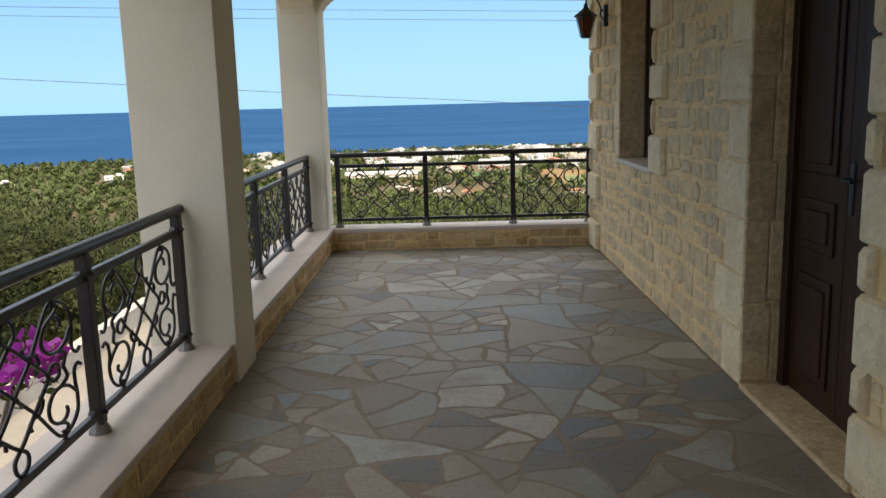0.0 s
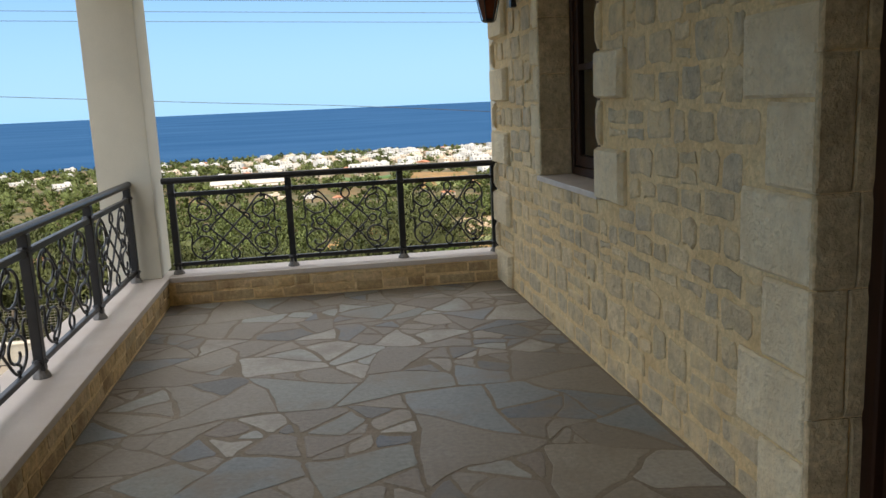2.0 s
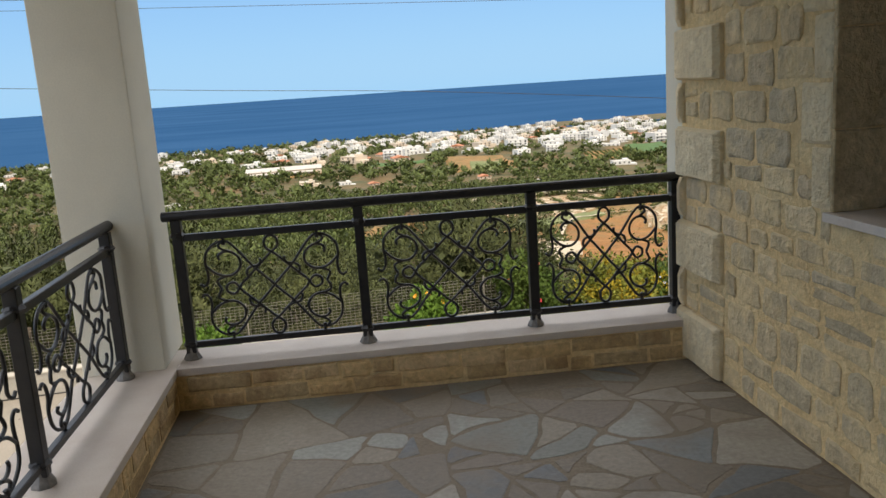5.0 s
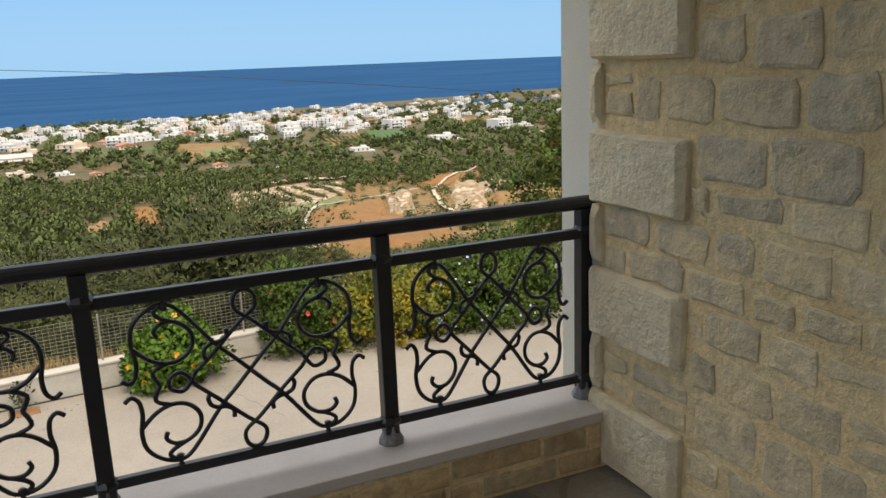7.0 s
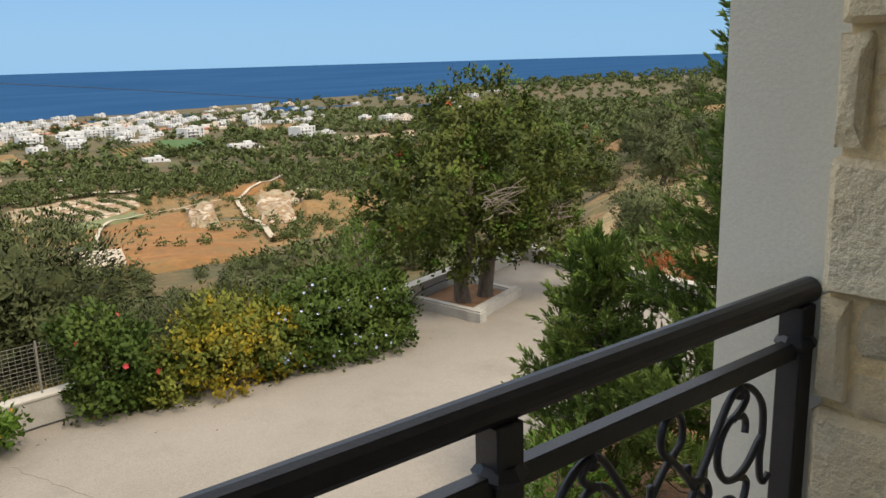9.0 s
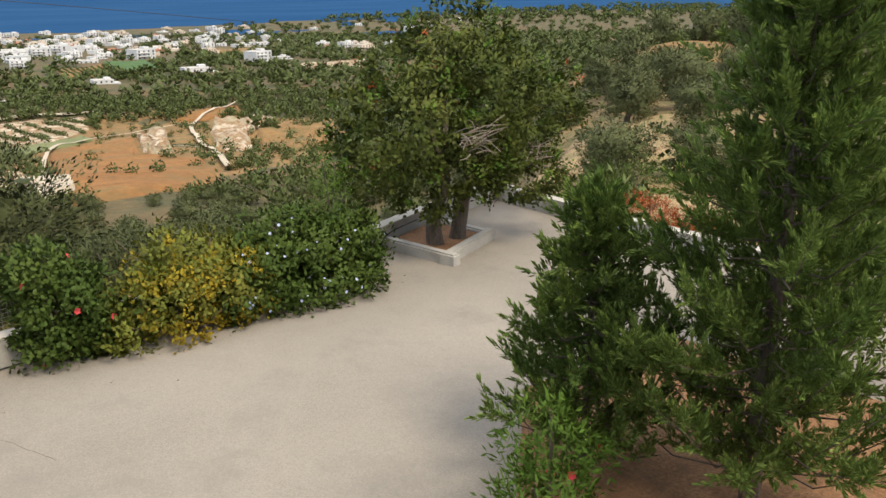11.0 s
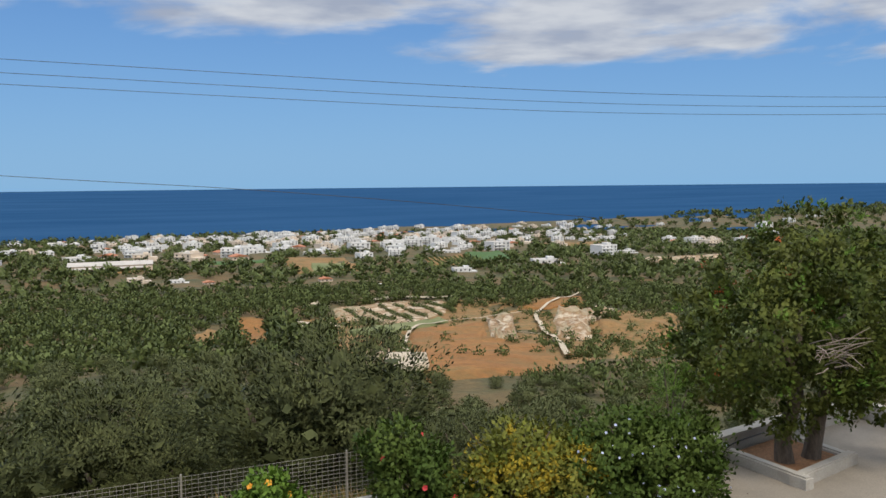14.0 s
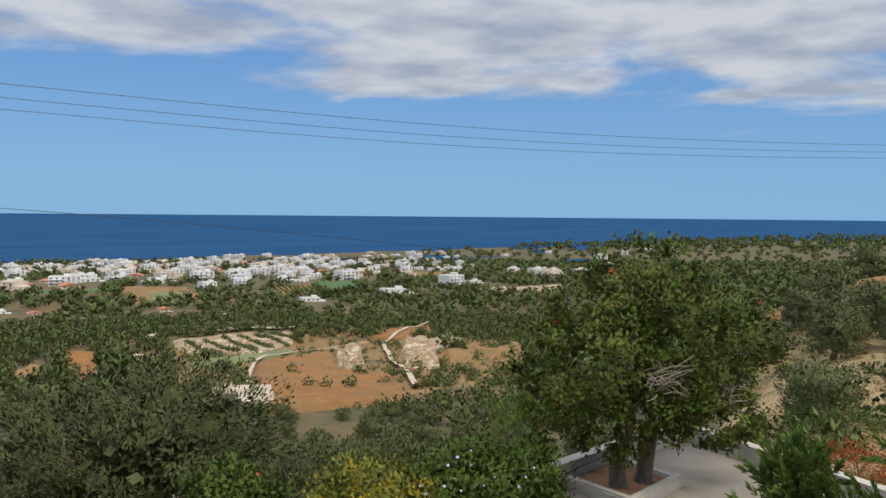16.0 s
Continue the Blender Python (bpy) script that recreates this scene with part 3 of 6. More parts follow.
def low_wall(pts, name, h=0.4, th=0.2):
    bm, cap = bmesh.new(), bmesh.new()
    for (ax, ay), (bx, by) in zip(pts, pts[1:]):
        L = math.hypot(bx - ax, by - ay)
        nx, ny = -(by - ay) / L * th, (bx - ax) / L * th
        add_prism(bm, [(ax, ay), (bx, by), (bx + nx, by + ny), (ax + nx, ay + ny)], "z", YARD - 0.5, YARD + h - 0.03)
        add_prism(cap, [(ax - nx * 0.07, ay - ny * 0.07), (bx - nx * 0.07, by - ny * 0.07), (bx + nx * 1.07, by + ny * 1.07), (ax + nx * 1.07, ay + ny * 1.07)], "z", YARD + h - 0.029, YARD + h)
    w = structure(name, bm, RENDER, "low grey rendered wall along the yard edge", "wall")
    part("coping", cap, WHITEC, w)
    return w


low_wall([(-6.8, -4.4), (-6.8, wall_y(-6.8) - 0.01)][::-1], "wall_yard_left")
low_wall([(-6.8, wall_y(-6.8)), (8.0, 19.40), (12.85, 20.86)], "wall_yard_front")
low_wall([(12.85, 20.86), (12.75, 16.6), (13.1, 9.0)], "wall_yard_right", 0.34)

# wire fence on the outside of the wall
fence = thing("wire_fence", "low rusty wire mesh fence on the yard wall", "fence", (0, 0, 0))
WIRE = material("dull_wire", [(0.20, 0.185, 0.15), (0.30, 0.27, 0.22)], 8, 0.6)
zf = YARD + 0.4
for k in range(5):
    x = -6.4 + 2.15 * k
    part("fence_post", add_tube(bmesh.new(), [(x, wall_y(x) + 0.13, zf), (x, wall_y(x) + 0.13, zf + 0.72)], 0.014, 6), WIRE, fence)
bm = bmesh.new()
for k in range(13):
    z = zf + 0.03 + 0.054 * k
    add_tube(bm, [(-6.7, wall_y(-6.7) + 0.15, z), (3.2, wall_y(3.2) + 0.15, z)], 0.0032, 3)
for k in range(124):
    x = -6.7 + 0.08 * k
    add_tube(bm, [(x, wall_y(x) + 0.15, zf + 0.02), (x, wall_y(x) + 0.15, zf + 0.68)], 0.0032, 3)
part("wire_mesh", bm, WIRE, fence)

hose = thing("irrigation_hose", "black plastic irrigation hose at the wall foot", "hose", (0, 0, 0))
part("pipe", add_tube(bmesh.new(), [(x, wall_y(x) - 0.035 + 0.02 * noise.noise(Vector((x, 0, 0))), YARD + 0.012 + 0.01 * noise.noise(Vector((x * 2, 5, 0)))) for x in [-6.7 + 0.4 * k for k in range(37)]], 0.012, 5), HOSE, hose)
part("branch_pipe", add_tube(bmesh.new(), spline([(8.0, 19.36, YARD + 0.02), (8.6, 19.5, YARD + 0.05), (8.78, 19.5, YARD + 0.25), (9.1, 19.55, YARD + 0.33), (9.8, 19.85, YARD + 0.30)], 5), 0.013, 5), HOSE, hose)

# tree planter against the wall
planter = thing("planter_kerb", "grey rendered kerb planter with red earth", "planter", (0, 0, 0))
PL, PF, PR, PB = (8.80, 19.60), (9.06, 18.1), (10.66, 18.68), (10.5, 20.1)
for a, b in ((PL, PF), (PF, PR), (PR, PB)):
    d = Vector((b[0] - a[0], b[1] - a[1])).normalized()
    n2 = Vector((-d.y, d.x)) * 0.18
    bm = add_prism(bmesh.new(), [(a[0], a[1]), (b[0] + d.x * 0.1, b[1] + d.y * 0.1), (b[0] + d.x * 0.1 + n2.x, b[1] + d.y * 0.1 + n2.y), (a[0] + n2.x, a[1] + n2.y)], "z", YARD - 0.05, YARD + 0.20 + (0.004 if a == PF else 0))
    bmesh.ops.bevel(bm, geom=[e for e in bm.edges if all(v.co.z > YARD for v in e.verts)], offset=0.03, segments=2, affect="EDGES")
    part("kerb", bm, RENDER, planter)
part("earth", add_prism(bmesh.new(), [(8.9, 19.55), (9.15, 18.2), (10.6, 18.75), (10.45, 20.05)], "z", YARD - 0.02, YARD + 0.13), EARTH, planter, "bare red earth")
for x, y, s in ((-1.05, 18.12, 0.28), (-2.75, 17.95, 0.42), (0.95, 18.25, 0.42)):
    pit = thing("planting_pit", "square planting pit of brown earth in concrete", "planting pit", (x, y, YARD), 6, "planting pits along the wall")
    part("earth", box_bm((-s / 2 - 0.06, -s / 2, -0.02), (s / 2 + 0.06, s / 2, 0.006), 0.004), EARTH, pit)
bed = thing("planting_bed", "brown earth bed under the conifers", "planting bed", (0, 0, YARD))
part("earth", add_prism(bmesh.new(), [(4.2, 10.6), (5.0, 12.6), (6.8, 14.2), (9.4, 14.0), (9.8, 9.6), (4.9, 9.3)], "z", -0.02, 0.02), EARTH, bed)


# fields, bare ground and tracks lying on the slope
FIELDS = []


def field(label, corners, mat_, lift=0.5, seed=0, rough=0.0, wander=0.10, category="field", bare=True):
    """A patch of ground with a wandering edge between its corners; rough heaves it into banks."""
    cx, cy = sum(c[0] for c in corners) / len(corners), sum(c[1] for c in corners) / len(corners)
    edge = []
    for (ax, ay), (bx, by) in zip(corners, corners[1:] + corners[:1]):
        edge += [(ax + (bx - ax) * i / 8, ay + (by - ay) * i / 8) for i in range(8)]
    n, rings = len(edge), 10
    size = max(math.hypot(x - cx, y - cy) for x, y in edge)
    v, f = [], []
    for i in range(rings + 1):
        for x, y in edge:
            d = Vector(((x - cx) / size, (y - cy) / size, seed))
            k = i / rings * (1 + 2.2 * wander * noise.noise(d * 2.5) + wander * noise.noise(d * 9))
            px, py = cx + (x - cx) * k, cy + (y - cy) * k
            h = lift if i < rings else -0.4
            if rough and i < rings:
                h += rough * abs(noise.noise(Vector((px * 0.13, py * 0.13, seed)))) * 1.6 + 0.4 * rough * noise.noise(Vector((px * 0.5, py * 0.4, seed)))
            v.append((px, py, land(px, py) + h))
    for i in range(rings):
        for k in range(n):
            f.append((i * n + k, i * n + (k + 1) % n, (i + 1) * n + (k + 1) % n, (i + 1) * n + k))
    me = bpy.data.meshes.new("field")
    me.from_pydata(v, [], f)
    me.materials.append(mat_)
    me.shade_smooth()
    b = bmesh.new()
    b.from_mesh(me)
    bmesh.ops.recalc_face_normals(b, faces=b.faces)
    if sum(q.normal.z for q in b.faces) < 0:
        bmesh.ops.reverse_faces(b, faces=b.faces)
    b.to_mesh(me)
    b.free()
    if bare:
        FIELDS.append((corners, cx, cy, size * 1.2))
    return tagged(new("field", me), label, category, kind="structure")


def in_patch(x, y, grow=1.0):
    for corners, cx, cy, reach in FIELDS:
        if abs(x - cx) > reach or abs(y - cy) > reach:
            continue
        px, py = cx + (x - cx) / grow, cy + (y - cy) / grow
        inside = False
        for (ax, ay), (bx, by) in zip(corners, corners[1:] + corners[:1]):
            if (ay > py) != (by > py) and px < ax + (bx - ax) * (py - ay) / (by - ay):
                inside = not inside
        if inside:
            return True
    return False


REDSOIL = material("ploughed_red_soil", [(0.225, 0.092, 0.022), (0.29, 0.135, 0.034), (0.245, 0.106, 0.025), (0.27, 0.14, 0.042)], 0.10, 0.95, 0.15, 1.2, fine=0.20, stain=((0.13, 0.105, 0.035), 0.12, 0.75))
PALE = material("pale_marl", [(0.36, 0.25, 0.14), (0.56, 0.47, 0.34), (0.27, 0.15, 0.065), (0.50, 0.41, 0.28), (0.14, 0.12, 0.05)], 0.22, 0.95, 0.3, 0.9, fine=0.2, stain=((0.15, 0.13, 0.05), 0.22, 0.6))
OCHRE = material("ochre_soil", [(0.215, 0.115, 0.036), (0.285, 0.165, 0.058)], 0.15, 0.95, 0.15, 1.2, fine=0.18, stain=((0.105, 0.10, 0.034), 0.2, 0.8))
GRASS = material("green_field", [(0.12, 0.15, 0.05), (0.19, 0.195, 0.08)], 0.1, 0.95, 0.1, 1.5, fine=0.12)
VINE = material("vineyard_green", [(0.045, 0.10, 0.022), (0.07, 0.13, 0.035)], 0.2, 0.9, 0.1, 0.8, fine=0.12)
DRYG = material("dry_grass_patch", [(0.30, 0.21, 0.095), (0.38, 0.27, 0.13), (0.26, 0.15, 0.065)], 0.5, 0.95, 0.05, 6, fine=0.25, stain=((0.14, 0.13, 0.05), 0.6, 0.7))
HILL = material("rusty_dry_hillside", [(0.20, 0.105, 0.04), (0.30, 0.19, 0.08), (0.14, 0.12, 0.04), (0.26, 0.12, 0.045)], 0.35, 0.95, 0.08, 4, fine=0.25, stain=((0.10, 0.105, 0.03), 0.5, 0.7))
CHALK = material("white_track", [(0.42, 0.345, 0.24), (0.54, 0.455, 0.335)], 0.4, 0.95, 0.05, 3, fine=0.12)
field("broad slope of orange soil and scrub round the dig", [(8, 150), (20, 205), (66, 222), (112, 228), (118, 178), (86, 128), (52, 92), (26, 72), (14, 92)], OCHRE, 0.15, 30, bare=False)
field("wide ploughed field of rust-red soil", [(42, 164), (61, 173), (50, 140), (52, 122), (44, 98), (32, 78), (21, 79), (25, 100)], REDSOIL, 0.45, 1, wander=0.05)
field("strip of rust-red soil along the winding track", [(80, 197), (109, 224), (104, 206), (85, 192)], REDSOIL, 0.5, 2)
field("eroded pale marl bank above the red field", [(63, 177), (68.5, 173), (54, 136), (47, 130)], PALE, 0.6, 3, 1.6)
field("eroded pale marl bank beside the winding track", [(78, 173), (101, 195), (100, 182), (78, 157), (70, 140), (60, 134)], PALE, 0.6, 4, 2.0)
field("orange soil slope beyond the marl", [(71, 140), (81, 158), (105, 182), (109, 172), (86, 137), (69, 123)], OCHRE, 0.5, 41, 0.8)
field("narrow green meadow above the red field", [(29, 162), (43, 171), (56, 187), (55, 177), (41, 161), (32, 151)], GRASS, 0.65, 5, wander=0.04)
field("pale ground of a young olive orchard", [(33, 210), (56, 221), (66, 216), (61, 196), (39, 170), (34, 195)], PALE, 0.55, 6, wander=0.04)
field("bare orange soil between the olive trees", [(11, 202), (17, 198), (13, 136), (8, 138)], REDSOIL, 0.4, 7)
field("white dusty yard beside a shed", [(22.5, 195), (32, 189), (30, 171), (22, 175)], CHALK, 0.6, 8, wander=0.04)
field("white bare clearing at the foot of the red field", [(20.8, 96), (25.4, 94), (23, 85), (18.5, 80)], CHALK, 1.05, 18, wander=0.05)
field("pale dirt clearing under the marl", [(22.5, 122), (28.5, 128), (22, 96), (17.5, 90)], PALE, 0.65, 9)
field("pale bare earth between the olive trees", [(0, 142), (6, 150), (11, 175), (4, 186), (-1, 165)], OCHRE, 0.45, 19)
field("bare tan dirt lot below the town", [(45, 425), (78, 420), (74, 352), (43, 344)], OCHRE, 0.6, 10)
field("yellow-green field below the town", [(54.5, 386), (71.5, 382), (61.5, 341), (51, 350)], GRASS, 0.9, 11, wander=0.04)
field("bright green vineyard below the town", [(142, 422), (171, 442), (152, 373), (129, 364)], VINE, 0.6, 12, wander=0.03)
field("vineyard rows on tan soil", [(114, 402), (138, 411), (124, 352), (102, 351)], OCHRE, 0.6, 13, wander=0.03)
field("pale bare ground behind the white houses", [(215, 368), (262, 362), (228, 314), (203, 325)], PALE, 0.6, 24)
field("dry rust-brown hillside beyond the yard", [(14, 20), (16, 27), (30, 38), (52, 54), (72, 58), (60, 36), (38, 20), (22, 12)], HILL, 0.15, 25, bare=False)
field("dry tan clearing on the hill shoulder", [(78, 80), (100, 90), (108, 70), (86, 56)], OCHRE, 0.35, 14)
field("dry golden grass below the conifers", [(34, 42), (48, 48), (54, 36), (38, 28)], DRYG, 0.3, 15)
field("dry golden grass beyond the yard wall", [(17, 25), (26, 30), (31, 22), (22, 17)], DRYG, 0.3, 16)
field("dry golden grass below the yard fence", [(-3.4, 22.4), (-0.5, 24.2), (1.2, 22), (-1.4, 19.8)], DRYG, 0.12, 17)
field("tan bare ground near the town houses", [(226, 520), (258, 562), (296, 530), (262, 480)], OCHRE, 0.5, 22)
field("tan bare ground at the foot of the town", [(-58, 382), (-32, 398), (-4, 388), (-30, 370)], OCHRE, 0.5, 20)
field("pale dirt clearing beyond the planter", [(13.5, 29), (16.5, 32.5), (19.5, 30), (16.5, 27)], CHALK, 0.2, 21)
field("long green field beside the town", [(8, 425), (40, 432), (42, 400), (10, 396)], VINE, 0.5, 23, wander=0.04)


def track(label, pts, width, lift=0.7):
    pts = spline([(x, y, 0) for x, y in pts], 8)
    v, f = [], []
    for i, p in enumerate(pts):
        d = (pts[min(i + 1, len(pts) - 1)] - pts[max(i - 1, 0)]).normalized()
        w = width * (0.9 + 0.3 * noise.noise(Vector((i * 0.15, width, 1))))
        for s in (-0.5, 0.5):
            q = p + Vector((-d.y, d.x, 0)) * (w * s)
            v.append((q.x, q.y, land(q.x, q.y) + lift))
    for i in range(len(pts) - 1):
        f.append((2 * i, 2 * i + 1, 2 * i + 3, 2 * i + 2))
    me = bpy.data.meshes.new("road")
    me.from_pydata(v, [], f)
    me.materials.append(CHALK)
    return tagged(new("road", me), label, "dirt track", kind="structure")


track("white dirt track crossing the red field", [(74, 182), (62, 177), (51, 172.5), (42, 161), (30, 122), (24.5, 100), (21, 88)], 0.75, 0.75)
track("white dirt track winding down the bank", [(118, 232), (109, 222), (89, 200), (75, 176), (65.5, 152), (58, 130), (45, 98)], 0.95, 0.8)
track("second white rut of the winding track", [(60, 168), (57, 150), (52, 138), (56, 131)], 0.5, 1.5)
track("pale track above the young orchard", [(28, 212), (42, 224), (60, 226), (74, 222)], 3.0)


# ---- buildings, cables ----
WALLW = material("white_house_wall", [(0.62, 0.61, 0.585), (0.74, 0.73, 0.70)], 0.3, 0.9, fine=0.05, vary=0.12, bump_scale=3)
WALLC = material("cream_house_wall", [(0.58, 0.48, 0.37), (0.68, 0.57, 0.45)], 0.3, 0.9, fine=0.05, vary=0.15, bump_scale=3)
TILE = material("terracotta_roof", [(0.36, 0.14, 0.07), (0.46, 0.20, 0.11)], 0.5, 0.9, fine=0.1, bump_scale=4)
FLATR = material("flat_roof_grey", [(0.40, 0.37, 0.33), (0.52, 0.48, 0.43)], 0.3, 0.95, fine=0.06, bump_scale=3)
PANE = material("dark_house_window", [(0.03, 0.035, 0.04), (0.06, 0.065, 0.07)], 0.5, 0.25, fine=0)


def house(label, w, d, floors, wall_mat, roof="flat", wing=None):
    h = 3.0 * floors
    t = thing("house", label, "house", (0, 0, 0), 0, "houses of the coastal town")
    part("wall", box_bm((-w / 2, -d / 2, -4), (w / 2, d / 2, h), 0.05), wall_mat, t)
    if roof == "flat":
        bm = bmesh.new()
        for lo, hi in (((-w / 2 - 0.1, -d / 2 - 0.1, h), (w / 2 + 0.1, -d / 2 + 0.15, h + 0.5)), ((-w / 2 - 0.1, d / 2 - 0.15, h), (w / 2 + 0.1, d / 2 + 0.1, h + 0.5)),
                       ((-w / 2 - 0.1, -d / 2 + 0.16, h), (-w / 2 + 0.15, d / 2 - 0.16, h + 0.5)), ((w / 2 - 0.15, -d / 2 + 0.16, h), (w / 2 + 0.1, d / 2 - 0.16, h + 0.5))):
            add_box(bm, lo, hi)
        part("parapet", bm, wall_mat, t)
        part("roof", box_bm((-w / 2 + 0.16, -d / 2 + 0.16, h), (w / 2 - 0.16, d / 2 - 0.16, h + 0.12)), FLATR, t)
        part("stair_head", box_bm((w * 0.12, -d * 0.1, h + 0.12), (w * 0.4, d * 0.3, h + 2.3)), wall_mat, t)
    else:
        part("roof", add_prism(bmesh.new(), [(-w / 2 - 0.4, h), (w / 2 + 0.4, h), (0, h + 0.22 * w)], "y", -d / 2 - 0.4, d / 2 + 0.4), TILE, t)
    for fl in range(floors):
        n = max(2, int(w / 3.2))
        for k in range(n):
            x = -w / 2 + (k + 0.5) * w / n
            tall = (k + fl) % 2
            part("window", box_bm((x - 0.55, -d / 2 - 0.06, 3 * fl + (0.15 if tall else 0.95)), (x + 0.55, -d / 2 + 0.05, 3 * fl + 2.25)), PANE, t)
        if fl:
            part("balcony", box_bm((-w * 0.45, -d / 2 - 1.2, 3 * fl - 0.1), (w * 0.1, -d / 2 - 0.01, 3 * fl + 0.75), 0.03), wall_mat, t)
    if wing:
        part("wing", box_bm((w / 2 + 0.01, -d / 2, -4), (w / 2 + wing, d * 0.3, h - 2.9)), wall_mat, t)
    return t


kinds = [house("white flat-roofed house with dark windows", 11, 9, 2, WALLW), house("low white flat-roofed house", 13, 9, 1, WALLW, "flat", 4), house("three-storey white apartment house with balconies", 14, 10, 3, WALLW),
         house("cream house with a terracotta tiled roof", 10, 9, 1, WALLC, "tile"), house("cream two-storey flat-roofed house", 12, 10, 2, WALLC, "flat", 5), house("white house with a terracotta tiled roof", 12, 8, 2, WALLW, "tile")]
gh = random.Random(12)
first = [True] * len(kinds)
taken = []


def put_house(k, x, y, rz, s=1.0):
    m = pose(x, y, land(x, y), rz=rz)
    if first[k]:
        kinds[k].matrix_basis = m
        kinds[k].scale = (s, s, s * 0.64)
        first[k] = False
    else:
        t = copy_thing(kinds[k], m)
        t.scale = (s, s, s * 0.64)
    taken.append((x, y))


count = 0
while count < 285:
    x = gh.gauss(140, 170) if gh.random() < 0.85 else gh.uniform(-380, 900)
    back = 25 + 560 * gh.random() ** 0.8
    y = 955 + 0.30 * x - back
    d = math.hypot(x, y - 8.9)
    if d < 420 or d > 1300 or y < 425 or (x > 190 and y < 500) or in_patch(x, y, 1.15) or (x < -120 and back > 330 and gh.random() < 0.5) or (x > 400 and back > 240):
        continue
    if any((x - a) ** 2 + (y - b) ** 2 < 15 ** 2 for a, b in taken):
        continue
    put_house(gh.choice((0, 0, 0, 1, 1, 1, 2, 2, 3, 4, 4, 0)), x, y, gh.choice((-14, 8, 17, 30, -40)) + gh.uniform(-6, 6), gh.uniform(0.6, 0.92))
    count += 1
for k, x, y, rz, s in ((2, 206, 385, 20, 0.82), (1, 156, 349, -8, 0.85), (1, 105, 316, -5, 0.55), (3, 48.7, 305, 5, 0.45), (1, 59, 266, 0, 0.35), (1, 63, 268, 10, 0.3), (1, -60, 279, 5, 0.5), (5, -50, 157, 12, 0.62), (1, -3, 320, 0, 0.4), (3, 8, 318, 10, 0.4), (4, -18, 335, 5, 0.5), (1, 225, 395, 15, 0.6),
                      (4, 330, 470, 20, 0.9), (3, 420, 520, 10, 1.0), (0, 520, 640, 5, 1.0), (2, 640, 800, 15, 1.2), (0, 760, 900, 10, 1.2), (1, 900, 1010, 0, 1.5)):
    put_house(k, x, y, rz, s)

shed = thing("warehouse", "long low warehouse with a grey roof and parked-up forecourt", "warehouse", (-31, 392, land(-31, 392)), 3)
part("wall", box_bm((-17, -7, -3), (17, 7, 3.6), 0.05), WALLC, shed)
part("roof", add_prism(bmesh.new(), [(-7.4, 3.6), (7.4, 3.6), (0, 4.8)], "x", -17.3, 17.3), FLATR, shed)
part("canopy", box_bm((-15, -13, 2.6), (14, -7.05, 2.9)), FLATR, shed)
for k in range(6):
    part("canopy_post", box_bm((-14.5 + 5.6 * k, -12.8, -2), (-14.2 + 5.6 * k, -12.5, 2.6)), FLATR, shed)


def cable(label, pts, r):
    t = thing("power_cable", label, "cable", (0, 0, 0), 0, "overhead cables")
    part("wire", add_tube(bmesh.new(), spline(pts, 12), r, 5), HOSE, t)


for dz, dy in ((0.0, 0), (-0.62, 1.2), (-1.15, 2.4)):
    cable("thin black overhead power cable sagging across the sky", [(-95, 62 + dy, 13.6 + dz), (-45, 61 + dy, 10.4 + dz), (0, 60 + dy, 8.6 + dz), (30, 60 + dy, 7.9 + dz), (60, 60 + dy, 8.3 + dz), (95, 60 + dy, 9.6 + dz), (140, 60 + dy, 12.0 + dz)], 0.017)
cable("thin black lower cable sloping down over the valley", [(-120, 150, 10.5), (-70, 150, 6.9), (-20, 150, 3.2), (8, 150, 1.3), (40, 152, -1.5), (80, 155, -5.5)], 0.05)


# ---- plants ----
def mesh_np(name, v, q, mat_, smooth=False, n=None):
    me = bpy.data.meshes.new(name)
    v, q = np.asarray(v, np.float32), np.asarray(q, np.int32)
    me.vertices.add(len(v))
    me.vertices.foreach_set("co", v.ravel())
    k = q.shape[1]
    me.loops.add(q.size)
    me.loops.foreach_set("vertex_index", q.ravel())
    me.polygons.add(len(q))
    me.polygons.foreach_set("loop_start", np.arange(0, q.size, k, dtype=np.int32))
    me.update(calc_edges=True)
    me.materials.append(mat_)
    if smooth or n is not None:
        me.shade_smooth()
    if n is not None:
        me.normals_split_custom_set_from_vertices(np.asarray(n, np.float32))
    return me


def unit(a):
    return a / np.maximum(np.linalg.norm(a, axis=-1, keepdims=True), 1e-9)


def leaf_quads(base, direction, length, width, g, facing=None):
    """Diamond leaves from base points along directions."""
    n = len(base)
    side = unit(np.cross(direction, g.normal(size=(n, 3)) if facing is None else facing))
    L = (length * g.uniform(0.6, 1.25, (n, 1)))
    W = (width * g.uniform(0.7, 1.2, (n, 1))) / 2
    nrm = np.cross(direction, side)
    mid = base + direction * L * 0.5
    v = np.stack([base, mid + side * W + nrm * L * 0.06, base + direction * L, mid - side * W + nrm * L * 0.06], 1).reshape(-1, 3)
    return v, np.arange(4 * n).reshape(-1, 4)


